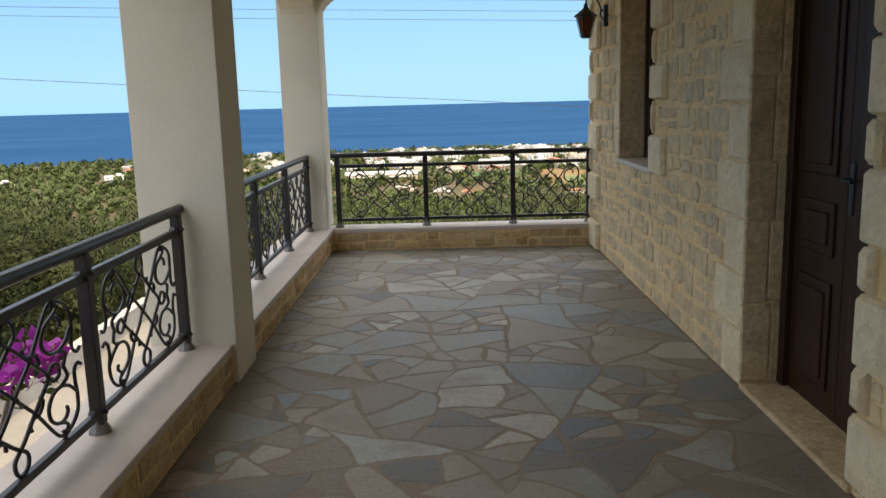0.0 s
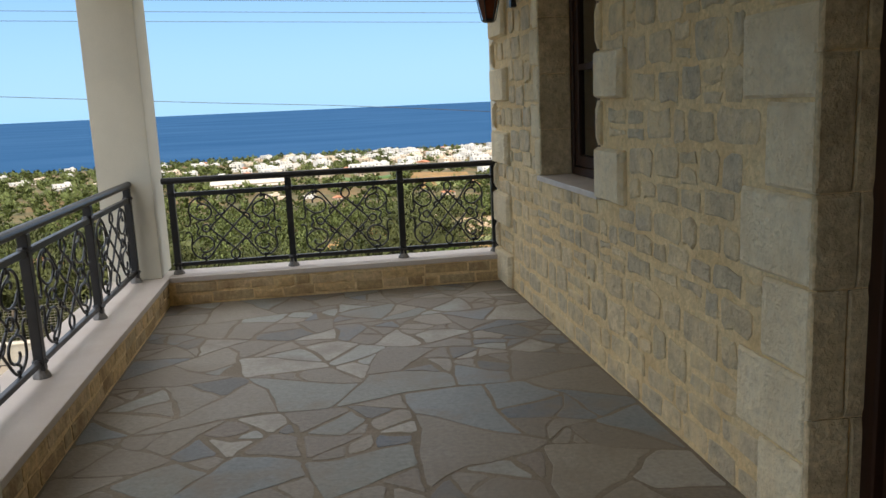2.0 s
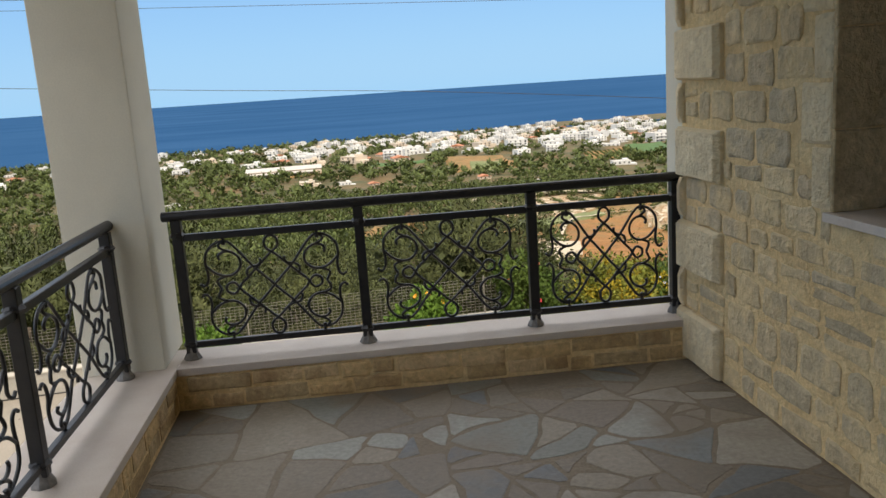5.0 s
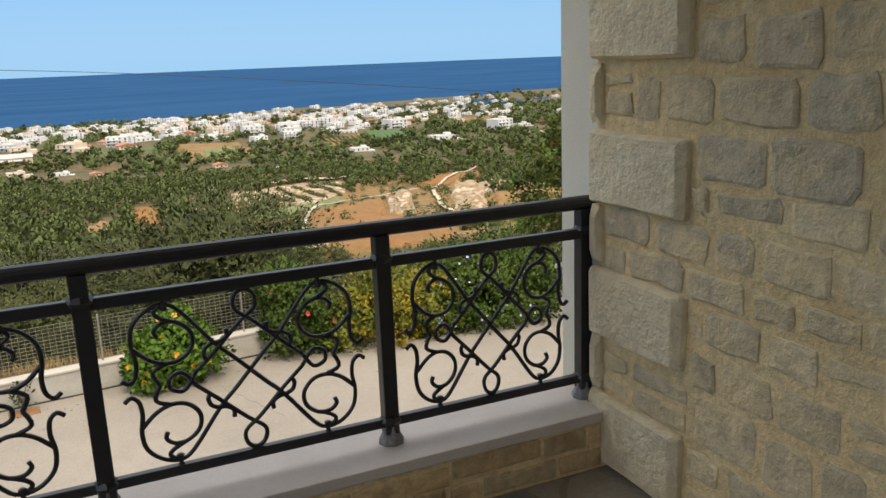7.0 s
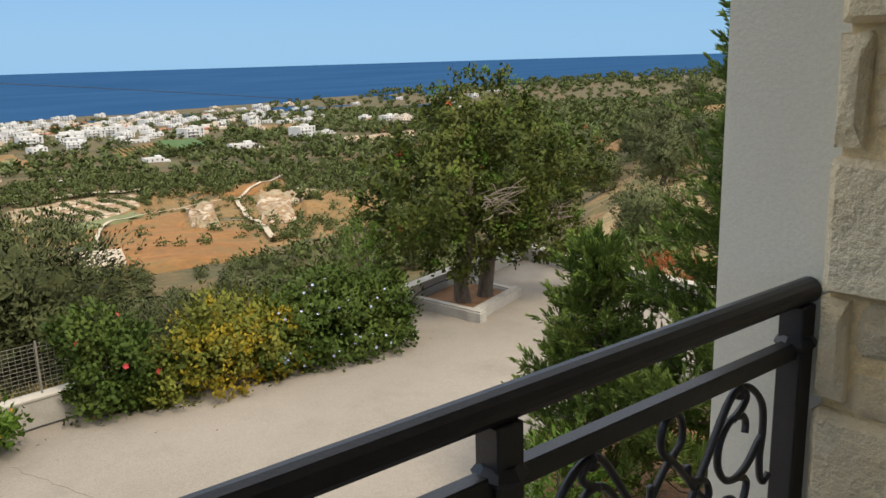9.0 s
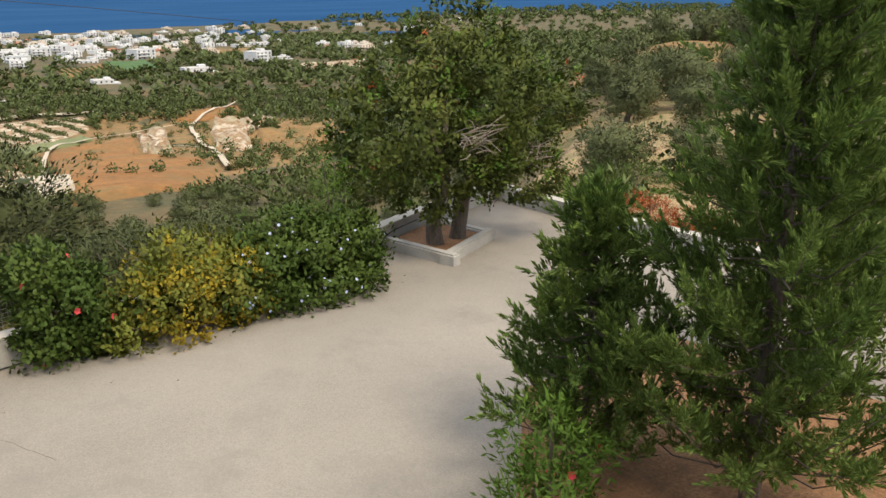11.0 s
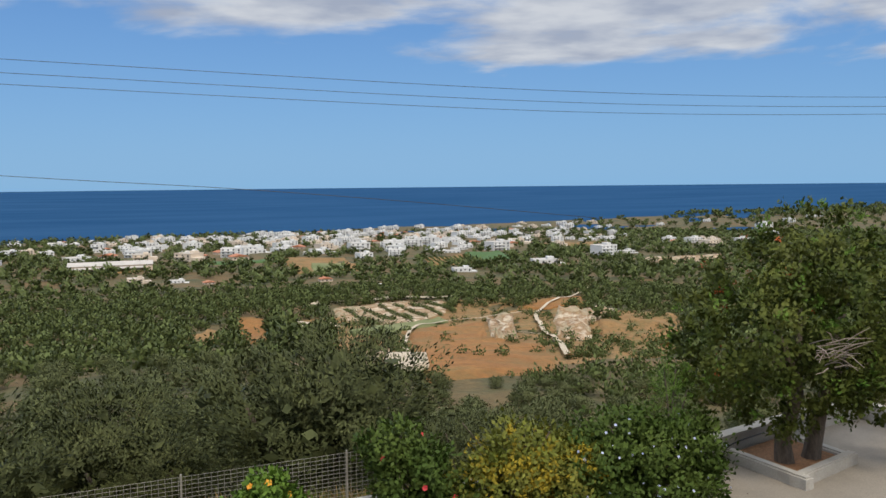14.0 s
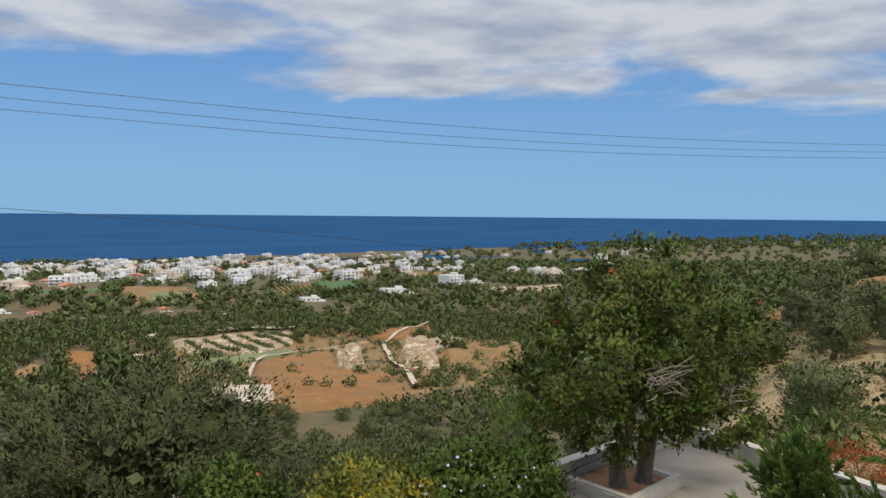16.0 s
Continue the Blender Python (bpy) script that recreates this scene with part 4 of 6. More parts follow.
def foliage(seed, lobes, clusters, per, rc, length, width, out=0.7, up=0.25, shell=0.55, puff=0.0):
    """Leaves gathered in clusters over lobes (centre, radii)."""
    g = np.random.default_rng(seed)
    lob = np.array([(*c, *r) for c, r in lobes], float)
    wgt = (lob[:, 3] * lob[:, 4] * lob[:, 5]) ** 0.67
    pick = g.choice(len(lob), clusters, p=wgt / wgt.sum())
    d = unit(g.normal(size=(clusters, 3)))
    r = g.uniform(shell, 1.08, (clusters, 1)) ** 0.8
    cen = lob[pick, :3] + d * lob[pick, 3:] * r
    spread = rc * g.uniform(0.5, 1.4, (clusters, 1, 1))
    ball = unit(g.normal(size=(clusters, per, 3))) * g.uniform(0, 1, (clusters, per, 1)) ** 0.45
    pts = (cen[:, None, :] + ball * spread).reshape(-1, 3)
    dd = np.repeat(d, per, 0)
    direction = unit(dd * out + np.array([0, 0, up]) + g.normal(size=pts.shape) * 0.75)
    mid = (lob[:, :3] * wgt[:, None]).sum(0) / wgt.sum()
    n = unit(dd + np.array([0, 0, 0.25]) + unit(pts - mid) * puff + g.normal(size=pts.shape) * (0.22 if puff else 0.38))
    v, q = leaf_quads(pts, direction, length, width, g, n)
    c = v.reshape(-1, 4, 3)
    away = (np.cross(c[:, 2] - c[:, 0], c[:, 3] - c[:, 1]) * n).sum(1) < 0
    q[away] = q[away][:, ::-1]
    return v, q, np.repeat(n, 4, 0)


def leaf_mat(name, a, b, vary=0.35, tr=0.25, rough=0.55):
    return material(name, [a, b], 1.3, rough, vary=vary, fine=0, island=True, translucent=tr, spec=0.1)


OLIVE_L = leaf_mat("olive_leaf", (0.038, 0.046, 0.016), (0.100, 0.110, 0.042), 0.36, 0.12)
OLIVE_M = leaf_mat("olive_leaf_slope", (0.064, 0.077, 0.029), (0.152, 0.166, 0.070), 0.30, 0.12)
OLIVE_F = leaf_mat("olive_leaf_far", (0.052, 0.072, 0.021), (0.124, 0.147, 0.050), 0.38, 0.12)
CAROB_L = leaf_mat("carob_leaf", (0.040, 0.064, 0.011), (0.122, 0.134, 0.030), 0.26, 0.2, 0.45)
GREEN_L = leaf_mat("bright_leaf", (0.072, 0.145, 0.020), (0.155, 0.235, 0.042), 0.25, 0.3)
DEEP_L = leaf_mat("deep_green_leaf", (0.042, 0.078, 0.014), (0.100, 0.138, 0.030), 0.25, 0.25)
YELLOW_L = leaf_mat("yellow_leaf", (0.22, 0.18, 0.02), (0.38, 0.28, 0.03), 0.3, 0.3)
CONIF_L = leaf_mat("conifer_spray", (0.085, 0.140, 0.030), (0.165, 0.222, 0.056), 0.3, 0.3)
CONIF_T = leaf_mat("conifer_tip", (0.17, 0.25, 0.050), (0.25, 0.33, 0.085), 0.3, 0.25)
DRY_L = leaf_mat("dry_straw", (0.22, 0.155, 0.06), (0.33, 0.235, 0.10), 0.3, 0.2)
RUST_L = leaf_mat("rusty_leaf", (0.26, 0.055, 0.02), (0.36, 0.10, 0.03), 0.4, 0.2)
BARK = material("grey_bark", [(0.10, 0.075, 0.055), (0.19, 0.15, 0.115)], 6, 0.95, 0.02, 25, fine=0.25, stretch=(1, 1, 0.3))
TWIG = material("dead_twig", [(0.22, 0.17, 0.13), (0.34, 0.28, 0.23)], 9, 0.95, 0.004, 60)
ORANGE_P = material("orange_petal", [(0.75, 0.28, 0.02), (0.85, 0.42, 0.03)], 9, 0.6, translucent=0.3, fine=0)
PINK_P = material("pink_petal", [(0.60, 0.03, 0.05), (0.75, 0.10, 0.10)], 9, 0.6, translucent=0.3, fine=0)
BLUE_P = material("pale_blue_petal", [(0.45, 0.50, 0.75), (0.60, 0.64, 0.85)], 9, 0.6, translucent=0.3, fine=0)
MAGENTA_P = material("magenta_bract", [(0.42, 0.03, 0.36), (0.62, 0.07, 0.55)], 20, 0.6, translucent=0.4, fine=0, island=True, vary=0.25)


def petals(seed, lobes, n, size):
    """Five-petalled flowers facing outward on the lobes."""
    g = np.random.default_rng(seed)
    v, q = [], []
    for _ in range(n):
        c, r = lobes[g.integers(len(lobes))]
        d = unit(g.normal(size=3) + np.array([0, -0.7, 0.25]))
        p = np.array(c) + d * np.array(r) * g.uniform(0.95, 1.12)
        s = unit(np.cross(d, (0.1, 0.2, 1)))
        t = np.cross(d, s)
        z = size * g.uniform(0.7, 1.2)
        for k in range(5):
            a = k * 1.2566 + g.uniform(0, 0.3)
            e = math.cos(a) * s + math.sin(a) * t
            w = -math.sin(a) * s + math.cos(a) * t
            o = len(v)
            v += [p, p + e * z * 0.35 + w * z * 0.25 + d * z * 0.1, p + e * z * 0.55 + d * z * 0.16, p + e * z * 0.35 - w * z * 0.25 + d * z * 0.1]
            q.append((o, o + 1, o + 2, o + 3))
    return v, q


def trunk_bm(paths):
    bm = bmesh.new()
    for pts, r0, r1 in paths:
        pts = spline(pts, 4)
        add_tube(bm, pts, 1.0, 7, taper=[(r0 + (r1 - r0) * i / (len(pts) - 1)) * (1 + 0.12 * noise.noise(p * 3)) for i, p in enumerate(pts)])
    return bm


# olive trees: three shapes at full leaf, three lighter ones for the slope
def olive_shape(seed, clusters, per, rc, length, width, mat_, size=1.0):
    g = random.Random(seed)
    lobes = []
    for k in range(7):
        a = k * 0.9 + g.uniform(-0.3, 0.3)
        rr = g.uniform(0.7, 1.25) if k else 0
        lobes.append(((rr * math.cos(a), rr * math.sin(a), g.uniform(2.4, 3.4) if k else 3.4), (g.uniform(0.8, 1.2), g.uniform(0.8, 1.2), g.uniform(0.75, 1.05))))
    for k in range(5):
        a = k * 1.257 + g.uniform(-0.3, 0.3)
        lobes.append(((1.15 * math.cos(a), 1.15 * math.sin(a), g.uniform(1.45, 1.85)), (g.uniform(0.75, 1.0), g.uniform(0.75, 1.0), g.uniform(0.6, 0.8))))
    v, q, nn = foliage(seed, lobes, clusters, per, rc, length, width, 0.8, 0.5, puff=0.9)
    cv, cq, cn_ = foliage(seed + 500, [(c, tuple(0.62 * e for e in r)) for c, r in lobes], 320, 1, 0.1, 0.30, 0.19, 0.5, 0.2, 0.2, 0.9)
    crown = mesh_np("crown", np.concatenate([v, cv]) * size, np.concatenate([q, cq + len(v)]), mat_, n=np.concatenate([nn, cn_]))
    paths = [([(0, 0, -0.4), (0.08, 0.05, 0.6), (-0.05, 0.1, 1.3)], 0.26, 0.17)]
    for c, r in lobes[:5]:
        paths.append(([(-0.05, 0.1, 1.25), (c[0] * 0.4, c[1] * 0.4, 1.8), (c[0] * 0.9, c[1] * 0.9, c[2])], 0.12, 0.03))
    bm = trunk_bm(paths)
    bmesh.ops.scale(bm, vec=(size,) * 3, verts=bm.verts)
    return mesh_of(bm, "trunk", BARK, True), crown


HI = [olive_shape(11 + k, 700, 56, 0.27, 0.10, 0.032, OLIVE_L) for k in range(2)]
MID = [olive_shape(21 + k, 290, 8, 0.30, 0.27, 0.13, OLIVE_M) for k in range(4)]
FINE = [olive_shape(31 + k, 430, 18, 0.27, 0.16, 0.065, OLIVE_M) for k in range(3)]


def olive(shape, x, y, s, rz, sz=1.0, sink=0.0, group="olive trees on the slope"):
    t = thing("olive_tree", "grey-green olive tree with a dense rounded crown", "olive tree", (x, y, land(x, y) - sink), rz, group)
    t.scale = (s, s, s * sz)
    part("trunk", shape[0], None, t)
    part("crown", shape[1], None, t)


# the two rows nearest the fence
for k, (x, y, s, sink) in enumerate(((2.6, 23.6, 1.3, 0.55), (-4.4, 22.2, 1.3, 0.7), (-7.8, 22.6, 1.35, 0.6), (-1.4, 27.5, 1.25, 0.4), (6.6, 25.6, 0.95, 0.6), (-9.6, 18.5, 1.2, 0.0), (-9.4, 13.4, 1.2, -0.4), (-9.8, 8.0, 1.25, -0.4))):
    olive(HI[k % 2], x, y, s, 67 * k, 0.95, sink + 1.05, "large olive trees beyond the fence")
g = random.Random(5)
spots, cells = [], collections.defaultdict(list)


def place(x, y, gap):
    """Take the spot unless another lies within the gap; spots are kept in squares of 8 m."""
    r = int(gap // 8) + 1
    cx, cy = int(x // 8), int(y // 8)
    for i in range(cx - r, cx + r + 1):
        for j in range(cy - r, cy + r + 1):
            for a, b in cells.get((i, j), ()):
                if (x - a) ** 2 + (y - b) ** 2 <= gap * gap:
                    return False
    spots.append((x, y))
    cells[(cx, cy)].append((x, y))
    return True


tries = 0
while len(spots) < 290 and tries < 9000:
    tries += 1
    a, d = radians(g.uniform(-62, 66)), 18 + 82 * g.random() ** 0.75
    x, y = d * math.sin(a), 8.9 + d * math.cos(a)
    if in_patch(x, y, 1.1) or (x > 1 and y < 24 and x < 12) or (a > 0.5 and d < 36) or (0.12 < a < 0.62 and 58 < d < 100) or (a > 0.62 and g.random() < (0.75 if d < 70 else 0.35)):
        continue
    if place(x, y, 3.4 if d < 60 else 4.2):
        olive(FINE[g.randrange(3)] if d < 46 else MID[g.randrange(4)], x, y, (g.uniform(0.65, 0.9) if a < 0.1 else g.uniform(0.5, 0.68) if a < 0.66 else g.uniform(0.65, 0.95)), g.uniform(0, 360), g.uniform(0.85, 1.0), 0.4)


# low growth under the red field
for _ in range(170):
    a, d = g.uniform(0.08, 0.64), g.uniform(40, 74)
    x, y = d * math.sin(a), 8.9 + d * math.cos(a)
    if not in_patch(x, y, 1.05) and place(x, y, 2.3):
        olive(MID[g.randrange(4)], x, y, g.uniform(0.36, 0.5), g.uniform(0, 360), g.uniform(0.8, 1.0), 0.3, "low olive scrub under the red field")
for x, y, s_ in ((49, 44, 1.15), (54, 43, 1.3), (47, 37, 1.0), (58, 50, 1.2)):
    olive(FINE[g.randrange(3)], x, y, s_, 40 * x, 0.95, 0.6)
for _ in range(60):
    a, d = radians(g.uniform(49, 68)), g.uniform(88, 140)
    x, y = d * math.sin(a), 8.9 + d * math.cos(a)
    if not in_patch(x, y, 1.0) and place(x, y, 3.6):
        olive(MID[g.randrange(4)], x, y, g.uniform(1.0, 1.35), g.uniform(0, 360), 1.0, 0.5)


# farther groves and scrub: real crowns, too many to count
def grove(name, label, pts, template_seed, cards, length, width, mat_, kind_scale):
    v, q, nn = foliage(template_seed, [((0, 0, 2.1), (1.5, 1.5, 1.1)), ((0.8, 0.3, 1.7), (1.0, 1.0, 0.9)), ((-0.7, -0.3, 1.8), (1.1, 1.0, 0.9))], cards, 1, 0.2, length, width, 0.6, 0.5, 0.5, 1.3)
    v = np.asarray(v)
    g2 = np.random.default_rng(template_seed)
    vs, qs, ns, o = [], [], [], 0
    for x, y, s in pts:
        a = g2.uniform(0, 6.28)
        c, sn = math.cos(a), math.sin(a)
        sz = s * g2.uniform(0.8, 1.15)
        w = np.stack([(v[:, 0] * c - v[:, 1] * sn) * s + x, (v[:, 0] * sn + v[:, 1] * c) * s + y, v[:, 2] * sz + land(x, y) - 0.5 * s], 1)
        vs.append(w)
        ns.append(np.stack([nn[:, 0] * c - nn[:, 1] * sn, nn[:, 0] * sn + nn[:, 1] * c, nn[:, 2]], 1))
        qs.append(q + o)
        o += len(v)
    return tagged(new(name, mesh_np(name, np.concatenate(vs), np.concatenate(qs), mat_, n=np.concatenate(ns))), label, "trees", kind="stuff")


near, far, scrub, dark = [], [], [], []
for _ in range(60000):
    a, u = radians(g.uniform(-40, 66)), g.random()
    d = 95 + 170 * u ** 0.6
    x, y = d * math.sin(a), 8.9 + d * math.cos(a)
    row = (x * 0.94 + y * 0.34) % 5.4 < 3.0
    if row and not in_patch(x, y, 1.0) and not (0.17 < a < 0.60 and 95 < d < 205) and len(near) < 2300 and place(x, y, 3.1):
        near.append((x, y, g.uniform(0.75, 1.1)))
for _ in range(30000):
    a = radians(g.uniform(-40, 64))
    d = 262 + 700 * g.random() ** 0.8
    x, y = d * math.sin(a), 8.9 + d * math.cos(a)
    if y > 945 + 0.3 * x or in_patch(x, y, 1.0) or any(abs(x - p) < 11 and -30 < y - q < 10 for p, q in taken) or (d > 470 and g.random() < 0.55 and -260 < x < 330):
        continue
    gap = 4.7 if d < 480 else 8
    if len(far) < 5600 and place(x, y, gap):
        far.append((x, y, g.uniform(0.75, 1.35) if d < 450 else g.uniform(0.9, 1.6)))
for _ in range(2600):
    a, d = radians(g.uniform(8, 40)), g.uniform(60, 215)
    x, y = d * math.sin(a), 8.9 + d * math.cos(a)
    if g.random() < (0.03 if in_patch(x, y, 1.0) else 0.5) and noise.noise(Vector((x * 0.05, y * 0.05, 2))) > -0.15:
        scrub.append((x, y, g.uniform(0.25, 0.7)))
for _ in range(130):
    x, y = g.uniform(68, 112), g.uniform(124, 190)
    if abs(y - 137 - 0.95 * (x - 78)) < 16:
        scrub.append((x, y, g.uniform(0.3, 0.75)))
for _ in range(240):
    a, d = radians(g.uniform(36, 68)), g.uniform(24, 115)
    x, y = d * math.sin(a), 8.9 + d * math.cos(a)
    if noise.noise(Vector((x * 0.09, y * 0.09, 7))) > -0.1:
        scrub.append((x, y, g.uniform(0.2, 0.55)))
for i in range(6):
    for k in range(11):
        dark.append((37.5 + 4.7 * i + 0.1 * k + g.uniform(-0.2, 0.2), 206 + 2 * i - 2.9 * k * (1 - 0.06 * i), g.uniform(0.42, 0.52)))
dark += [(17.6, 172, 1.6), (18.5, 168, 1.5), (13.5, 133, 1.5), (15.2, 131, 1.4), (30, 128, 0.9), (29.0, 131, 0.8), (84, 163, 1.2), (86, 161, 1.0)]
for i in range(9):
    for k in range(22):
        dark.append((105 + 2.6 * i + 0.5 * k, 354 + 2.4 * k, 0.40))
for _ in range(420):
    a, d = radians(g.uniform(40, 66)), g.uniform(100, 330)
    x, y = d * math.sin(a), 8.9 + d * math.cos(a)
    if not in_patch(x, y, 1.0) and place(x, y, 4.0):
        dark.append((x, y, g.uniform(0.9, 1.6)))
remote = []
for _ in range(6000):
    a, d = radians(g.uniform(26, 66)), g.uniform(640, 2700)
    x, y = d * math.sin(a), 8.9 + d * math.cos(a)
    if y < 940 + 0.3 * x and len(remote) < 900 and place(x, y, 14):
        remote.append((x, y, g.uniform(1.3, 2.2) * (1 if d < 1300 else 1.6)))
grove("coastal_trees", "dark tree belts along the far coast", remote, 45, 40, 1.5, 1.1, OLIVE_F, 1)
grove("olive_grove", "dense grey-green olive groves on the valley slope", near, 41, 120, 0.72, 0.50, OLIVE_F, 1)
grove("distant_grove", "distant olive groves and trees toward the coast", far, 42, 40, 1.35, 1.05, OLIVE_F, 1)
grove("hillside_scrub", "low grey-green scrub on the eroded slope", scrub, 43, 70, 0.7, 0.42, OLIVE_F, 1)
grove("orchard_rows", "dark green orchard rows and hillside trees", dark, 44, 90, 0.85, 0.55, OLIVE_F, 1)


# carob tree in the planter
def carob():
    t = thing("carob_tree", "broad dark green carob tree with two trunks in a planter", "carob tree", (0, 0, 0))
    bx, by, bz = 9.72, 18.9, YARD + 0.10
    tops = [((-1.0, -0.6, 1.25), (1.0, 0.8, 0.6)), ((1.0, -0.5, 1.15), (1.1, 0.9, 0.6)), ((-1.5, -0.3, 2.15), (1.35, 1.2, 1.0)), ((0.1, -0.4, 2.5), (1.4, 1.3, 1.05)), ((1.6, 0.1, 2.35), (1.3, 1.2, 0.9)), ((0.15, 0.2, 3.45), (1.05, 1.0, 0.75)), ((-0.8, 0.3, 3.0), (1.0, 1.0, 0.8)),
            ((0.9, 0.2, 3.0), (1.05, 1.0, 0.75)), ((-2.0, 0.0, 1.7), (0.8, 0.8, 0.7)), ((0.5, -0.9, 1.65), (1.0, 0.8, 0.6)), ((2.3, 0.2, 2.1), (0.75, 0.8, 0.6)), ((-0.7, -0.9, 1.6), (0.9, 0.7, 0.6))]
    lobes = [((bx + 0.5 + c[0], by + 0.25 + c[1], bz + c[2]), r) for c, r in tops]
    v, q, nn = foliage(51, lobes, 620, 46, 0.2, 0.10, 0.060, 0.7, 0.1, 0.6)
    part("crown", mesh_np("crown", v, q, CAROB_L, n=nn), None, t)
    v, q, nn = foliage(52, lobes, 120, 18, 0.12, 0.08, 0.045, 0.7, 0.4, 0.98)
    part("new_leaves", mesh_np("new_leaves", v, q, GREEN_L, n=nn), None, t, "brighter young leaves")
    v, q, nn = foliage(53, [lobes[4], lobes[9], lobes[6], lobes[8]], 26, 10, 0.10, 0.06, 0.035, 0.7, 0.0, 1.0)
    part("rusty_leaves", mesh_np("rusty_leaves", v, q, RUST_L, n=nn), None, t, "rust-red dying leaves")
    for sx, pts in ((0, [(-0.25, 0, -0.1), (-0.3, 0.02, 0.5), (-0.1, -0.05, 1.2), (-0.5, 0, 2.2)]), (1, [(0.28, 0.05, -0.1), (0.33, 0.0, 0.5), (0.5, 0.0, 1.1), (0.9, 0.1, 2.4)])):
        P = [(bx + a, by + b, bz + c) for a, b, c in pts]
        paths = [(P, 0.17, 0.06)]
        for e in ((-1.3, -0.3, 2.2), (0.2, 0.3, 3.3)) if sx == 0 else ((1.7, 0.1, 2.2), (0.2, -0.8, 1.9)):
            paths.append(([P[2], ((P[2][0] + bx + e[0]) / 2, (P[2][1] + by + e[1]) / 2, (P[2][2] + bz + e[2]) / 2 + 0.15), (bx + e[0], by + e[1], bz + e[2])], 0.08, 0.02))
        part("trunk", trunk_bm(paths), BARK, t, smooth=True)
    gg = random.Random(9)
    bm = bmesh.new()
    for cx, cy, cz in ((-0.5, -1.75, 2.15), (1.3, -1.35, 1.6)):
        for k in range(26):
            a = gg.uniform(-1.1, 1.1)
            e = Vector((math.sin(a) * 0.75, -0.35 - 0.2 * gg.random(), gg.uniform(-0.25, 0.5))) * gg.uniform(0.4, 0.95)
            p = Vector((bx + cx + gg.uniform(-0.3, 0.3), by + cy + 0.5 + gg.uniform(-0.15, 0.2), bz + cz - 0.1 + gg.uniform(-0.2, 0.2)))
            add_tube(bm, [p, p + e * 0.5 + Vector((0, 0, 0.03)), p + e + Vector((gg.uniform(-0.08, 0.08), 0, gg.uniform(-0.05, 0.1)))], 0.011, 4, taper=[1, 0.8, 0.35])
    tagged(part("dead_branch", bm, TWIG, t, "bare grey dead twigs"), kind="stuff")


carob()


# shrubs along the wall
def shrub(name, label, category, at, lobes, clusters, per, rc, length, width, mat_, flowers=None, seed=1, group=""):
    t = thing(name, label, category, at, 0, group)
    lobes = [((c[0], c[1], c[2] * 0.86), (r[0], r[1], r[2] * 0.86)) for c, r in lobes]
    v, q, nn = foliage(seed, lobes, clusters, per, rc, length, width, 0.7, 0.3, 0.5)
    v = np.asarray(v)
    v[:, 2] = np.maximum(v[:, 2], 0.015)
    part("foliage", mesh_np("foliage", v, q, mat_, n=nn), None, t)
    bm = bmesh.new()
    gg = random.Random(seed)
    for c, r in lobes * 2:
        add_tube(bm, spline([(gg.uniform(-0.06, 0.06), gg.uniform(-0.05, 0.05), -0.04), (c[0] * 0.5, c[1] * 0.5, c[2] * 0.5), (c[0] + gg.uniform(-0.5, 0.5) * r[0], c[1] + gg.uniform(-0.4, 0.4) * r[1], c[2] + r[2] * 0.6)], 3), 0.012, 4)
    tagged(part("stem", bm, BARK, t), kind="stuff")
    if flowers:
        n, size, fm, lab = flowers
        v, q = petals(seed + 100, lobes, n, size)
        tagged(part("flower", mesh_np("flower", v, q, fm), None, t, lab), kind="stuff")
    return t


shrub("flowering_shrub", "green hibiscus shrub with orange flowers in a pit", "shrub", (0.98, 18.2, YARD), [((0, 0, 0.55), (0.62, 0.45, 0.5)), ((-0.3, -0.05, 0.4), (0.4, 0.4, 0.4)), ((0.35, 0, 0.5), (0.42, 0.4, 0.42)), ((0.1, 0.1, 0.95), (0.35, 0.3, 0.35))],
      340, 18, 0.14, 0.10, 0.062, GREEN_L, (24, 0.085, ORANGE_P, "open orange flowers"), 61, "hibiscus shrubs along the wall")
shrub("flowering_shrub", "small green hibiscus shrub sprawling over its pit", "shrub", (-2.75, 17.98, YARD), [((0.05, 0.1, 0.62), (0.42, 0.35, 0.3)), ((-0.3, -0.2, 0.12), (0.38, 0.3, 0.14)), ((0.05, 0, 0.3), (0.25, 0.25, 0.3))],
      190, 18, 0.12, 0.10, 0.062, GREEN_L, (3, 0.085, ORANGE_P, "open orange flowers"), 62, "hibiscus shrubs along the wall")
shrub("seedling", "spindly young seedling in a square pit", "seedling", (-1.05, 18.15, YARD), [((0, 0, 0.3), (0.16, 0.12, 0.2))], 26, 5, 0.05, 0.07, 0.035, OLIVE_L, None, 63)
shrub("flowering_shrub", "tall leafy green rose shrub against the wall", "shrub", (3.05, 18.6, YARD), [((0, 0, 0.8), (0.6, 0.45, 0.75)), ((-0.2, 0.15, 1.25), (0.5, 0.4, 0.45)), ((0.4, 0, 0.45), (0.4, 0.4, 0.4)), ((-0.1, -0.1, 0.3), (0.55, 0.35, 0.3))],
      380, 20, 0.16, 0.09, 0.055, DEEP_L, (5, 0.075, PINK_P, "faded pink roses"), 64)
